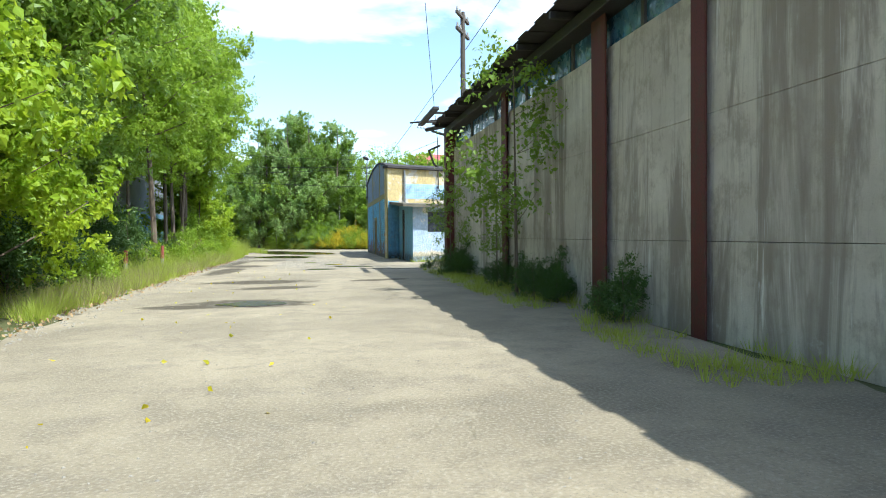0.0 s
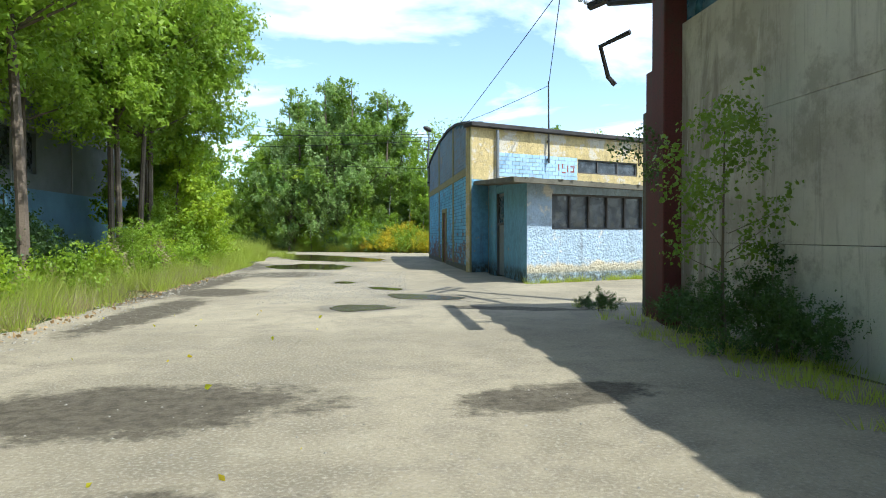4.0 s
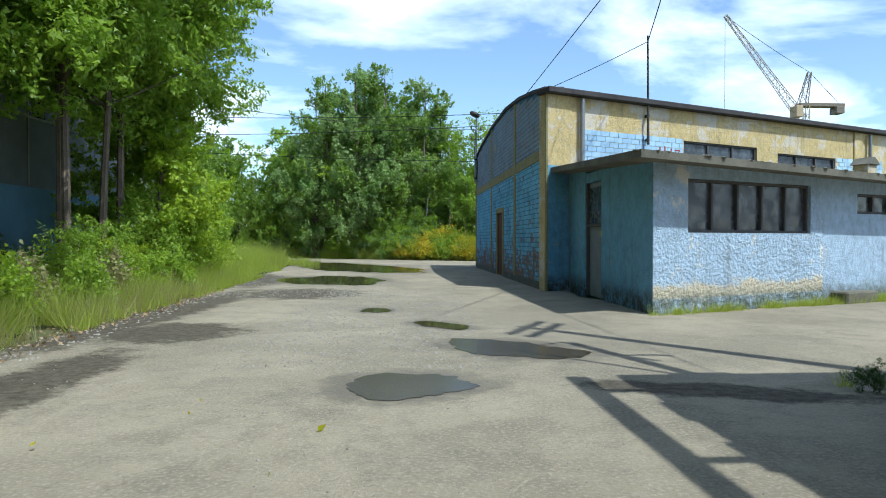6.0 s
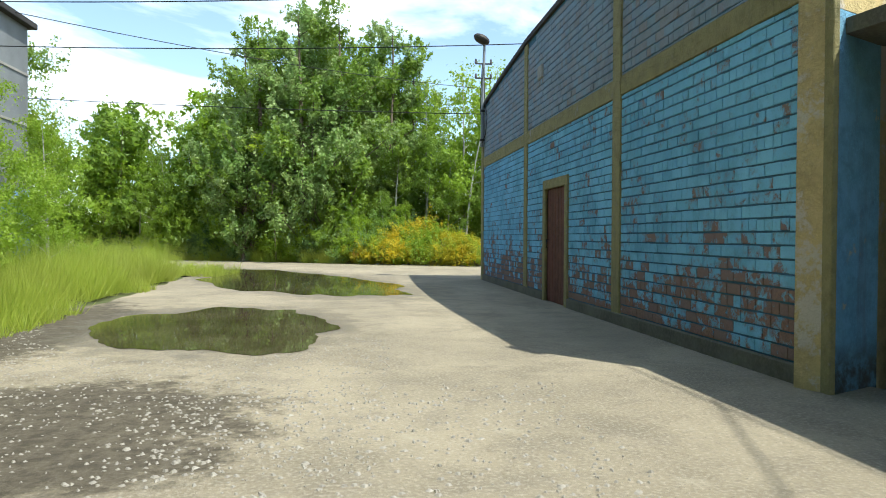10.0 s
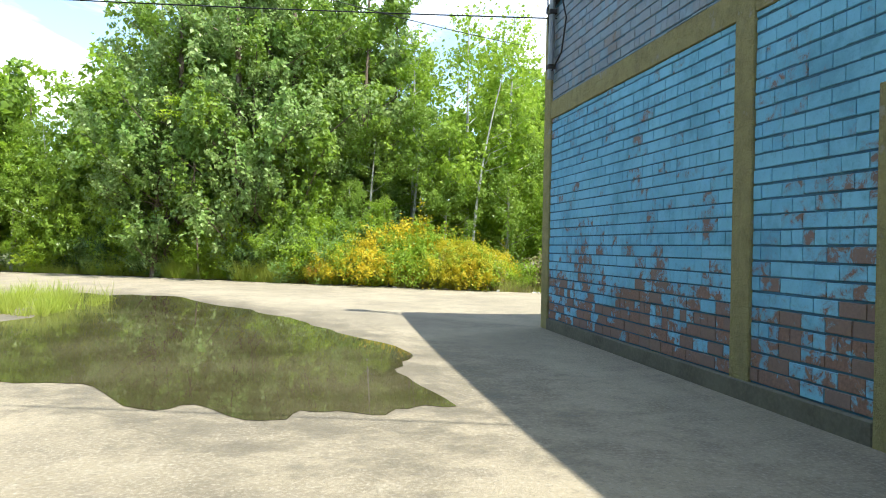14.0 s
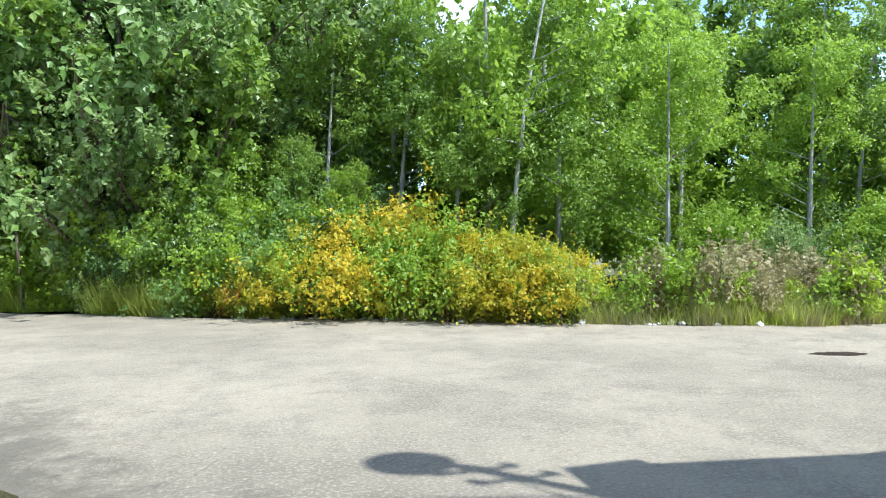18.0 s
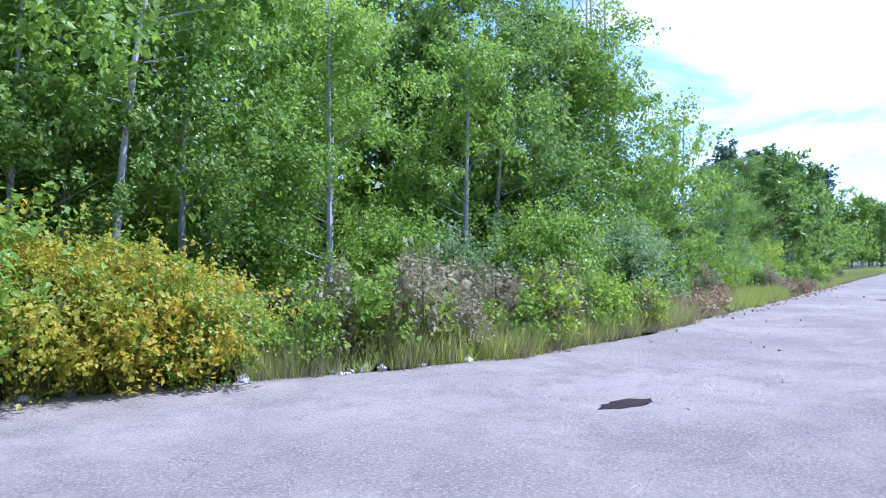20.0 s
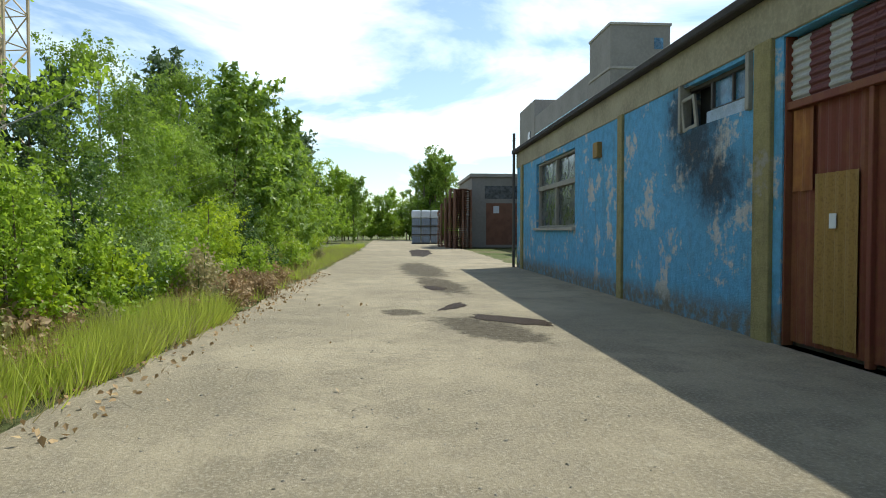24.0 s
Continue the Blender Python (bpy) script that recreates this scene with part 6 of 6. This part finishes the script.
grass("tall bright grass before the undergrowth", [(-11, 15.5), (-9, 14.4), (-5, 11.85), (-2.5, 10.45), (-2.5, 11.0), (-5, 12.6), (-9, 15.2), (-11, 16.4)], 12000, 0.6, M["grass"], 0.006)
grass("weeds at the wall foot", [(0.3, -19.5), (0.65, -19.25), (8, -16.0), (8, -16.35)], 2600, 0.16, M["grass"], 0.005)
grass("weeds along the warehouse", [(-0.4, -44), (0.95, -44), (0.95, -25), (0.1, -24.3), (-0.2, -30)], 3600, 0.16, M["grass"], 0.005)


def litter(label, name, poly, n, size, mat, cat):
    tagged(new(name, leaf_mesh(name, np.c_[spread_in(poly, n), RNG.uniform(0.005, 0.05, n)], size, mat)), label, cat, kind="stuff")


litter("dry fallen leaves along the road edge", "fallen_leaves", [(11, 5.9), (28, 5.7), (28, 6.8), (11, 6.9)], 900, 0.04, M["dry"], "leaves")
litter("dry fallen leaves on the verge", "fallen_leaves", [(-6.9, -48), (-7.4, -14), (-8.1, -14), (-7.7, -48)], 1500, 0.04, M["dry"], "leaves")

litter("yellow fallen leaves scattered on the road", "fallen_leaves", [(-7, -45), (-3, -45), (-3, -24), (-7.4, -24)], 70, 0.04, M["leaf_gold"], "leaves")
litter("brown fallen leaves scattered on the side street", "fallen_leaves", [(6, 4.2), (26, 4.2), (26, 6.1), (6, 6.4)], 60, 0.034, M["dry"], "leaves")


def stones(label, poly, n, r, mat):
    p = spread_in(poly, n)
    for x, y, rx, ry, a, *_ in PUDDLES:
        q, c, s = p - np.array([x, y]), math.cos(radians(a)), math.sin(radians(a))
        p = p[((q[:, 0] * c + q[:, 1] * s) / (rx * 1.25)) ** 2 + ((q[:, 1] * c - q[:, 0] * s) / (ry * 1.25)) ** 2 > 1]
    n = len(p)
    bm = bmesh.new()
    bmesh.ops.create_icosphere(bm, subdivisions=1, radius=1) if r > 0.05 else bmesh.ops.create_cone(bm, segments=4, radius1=1, radius2=0.45, depth=1.1, cap_ends=True)
    bmesh.ops.triangulate(bm, faces=bm.faces[:])
    bm.verts.index_update()
    base = np.array([v.co[:] for v in bm.verts])
    tri = np.array([[v.index for v in f.verts] for f in bm.faces])
    bm.free()
    nv = len(base)
    s = r * RNG.uniform(0.4, 1.5, (n, 1, 1)) * RNG.uniform(0.6, 1.3, (n, 1, 3)) * np.array([1, 1, 0.6])
    jit = 1 + 0.18 * RNG.normal(size=(n, nv, 1))
    v = base[None] * s * jit + np.concatenate([p, np.full((n, 1), 0.004)], 1)[:, None]
    f = np.arange(n)[:, None, None] * nv + tri[None]
    me = bpy.data.meshes.new("gravel")
    me.from_pydata(v.reshape(-1, 3).tolist(), [], f.reshape(-1, 3).tolist())
    me.materials.append(mat)
    tagged(new("gravel", me), label, "gravel", kind="stuff")


stones("loose pale gravel on the road", [(-5.5, -22.5), (-2.5, -22.5), (-2.2, -16.5), (-5.2, -17)], 2600, 0.011, M["stone"])
stones("loose pale gravel beside the puddle", [(-7.5, -15.5), (-3.5, -15.5), (-3.2, -11), (-7.8, -9.5)], 3000, 0.011, M["stone"])
stones("scattered stones at the road edge", [(-6.5, -48), (-7.2, -14), (-8.0, -14), (-7.4, -48)], 1500, 0.02, M["stone"])
stones("scattered pebbles on the road", [(-6.5, -46), (-1.5, -46), (-1.5, -22), (-7, -22)], 1300, 0.008, M["stone"])
stones("broken white rubble at the foot of the bushes", [(-3.2, 10.7), (0.2, 8.85), (2.6, 7.55), (4, 6.95), (4, 7.25), (0.2, 9.2), (-3.2, 11.0)], 90, 0.055, M["rubble"])
stones("coarse gravel in the middle of the road", [(-5.2, -23.6), (-2.6, -23.6), (-2.0, -13.5), (-5.0, -13.5)], 2600, 0.016, M["stone"])
stones("scattered pebbles on the side street", [(2, 2.5), (28, 2.5), (28, 5.9), (2, 6.3)], 1300, 0.008, M["stone"])
for x, y, h in ((-8.9, -28.0, 0.82), (-8.45, -25.5, 0.92)):
    rod = thing("marker_post", "short rusty post with a faded red top in the grass", "post", "marker posts", at=(x, y, 0))
    part("shaft", tubes(([(0, 0, -0.05), (0.02, 0, h * 0.55)], 0.055), sides=8), M["concrete"], rod)
    part("cap", tubes(([(0.02, 0, h * 0.55), (0.03, 0, h)], [0.06, 0.05]), sides=8), M["rod_red"], rod)


# ---- bricks ----
def brick_mesh(l, h, d, mat):
    return mesh_of("brick", boxes(((-d, 0.0012, 0.007), (0.004, l - 0.0016, h - 0.006)), bevel=0.003), mat)


ROW, STR = 0.1213, 0.236
shared = {(l, m): brick_mesh(l, ROW, 0.011, M[m]) for l in (STR, STR / 2) for m in ("brick_blue",)}
verts, faces = {"brick_blue": [], "brick_upper": []}, {"brick_blue": [], "brick_upper": []}


def far_brick(key, y, l, z, h, d):
    v, n = verts[key], len(verts[key])
    q = RNG.uniform(0.0, 0.007, 4)
    y0, y1, z0, z1 = y + q[0] * 0.4, y + l - q[1] * 0.4, z + q[2] + 0.004, z + h - q[3] - 0.003
    v += [(0.003, y0, z0), (0.003, y1, z0), (0.003, y1, z1), (0.003, y0, z1), (-d, y0 + 0.003, z0 + 0.004), (-d, y1 - 0.003, z0 + 0.003 + q[1] * 0.5), (-d, y1 - 0.003, z1 - 0.004), (-d, y0 + 0.003, z1 - 0.003 - q[0] * 0.5)]
    faces[key] += [(n + 4, n + 5, n + 6, n + 7), (n, n + 1, n + 5, n + 4), (n + 1, n + 2, n + 6, n + 5), (n + 2, n + 3, n + 7, n + 6), (n + 3, n, n + 4, n + 7)]


seeded(61)
singles = 0
for y0, y1 in ((-13.87, -10.02), (-9.74, -5.02), (-4.77, -0.24)):
    for r in range(44):
        z = 0.165 + r * ROW
        h = ROW
        if z < 3.14 < z + ROW:
            h = 3.14 - z
        elif z < 3.40 < z + ROW:
            z, h = 3.40, z + ROW - 3.40
        if 3.14 <= z < 3.40 or h < 0.03:
            continue
        spans = [(y0, y1)]
        if y0 < DOOR[0] < y1 and z + h / 2 < DOOR[2] + 0.17:
            spans = [(y0, DOOR[0] - 0.12), (DOOR[1] + 0.12, y1)]
        for a, b in spans:
            y, half, first = a, r % 6 == 3, True
            while y < b - 0.02:
                l = STR / 2 if half or (first and r % 2) else STR
                first = False
                l = min(l, b - y)
                if b - y - l < 0.06:
                    l = b - y
                if z + h < min(arch_z(y), arch_z(y + l)) - 0.02:
                    if 0.75 < z < 2.3 and y > -4.8 and singles < 300 and l in (STR, STR / 2):
                        bk = new("brick", shared[(l, "brick_blue")])
                        bk.parent, bk.location = gable, (RNG.normal() * 0.002, y, z)
                        singles += 1
                    else:
                        far_brick("brick_blue" if z < 3.1 else "brick_upper", y, l, z, h, 0.011 + RNG.normal() * 0.0025)
                y += l
for key, text in (("brick_blue", "rows of blue painted bricks"), ("brick_upper", "rows of faded grey-blue bricks")):
    ob = new("brickwork", quads("brickwork", verts[key], faces[key], M[key]))
    ob.parent = gable
    tagged(ob, text, kind="stuff")
bm = bmesh.new()
for r in range(6):
    z, u = 3.08 + r * 0.13, 1.05
    while u < 4.4:
        l = min(0.28 if (r % 2 or u > 1.06) else 0.14, 4.42 - u)
        block(bm, (u + 0.005, -0.014, z + 0.005), (u + l - 0.006, 0.01, z + 0.123), SM)
        u += l
for u0, u1, vs in ((11.05, 11.85, 5), (12.35, 13.5, 5)):
    for r in range(vs):
        u = u0 + (r % 2) * 0.12
        while u < u1 - 0.1:
            block(bm, (u + 0.005, -0.014, 3.1 + r * 0.13), (min(u + 0.27, u1), 0.01, 3.218 + r * 0.13), SM)
            u += 0.28
for k, (u, z, w, h) in enumerate(((3.55, 3.38, 0.05, 0.22), (3.72, 3.3, 0.16, 0.05), (3.72, 3.46, 0.05, 0.16), (3.95, 3.34, 0.05, 0.24), (4.1, 3.34, 0.14, 0.05), (4.1, 3.52, 0.2, 0.04), (4.22, 3.36, 0.05, 0.14))):
    part("paint_stroke", boxes(((u, -0.019, z), (u + w, -0.0155, z + h)), m=SM), M["rod_red"], shop, "faded red paint scrawl on the bricks")
tagged(part("brick_panel", bm, M["brick_light"], shop, "pale blue painted brick infill in sunlight"), kind="stuff")
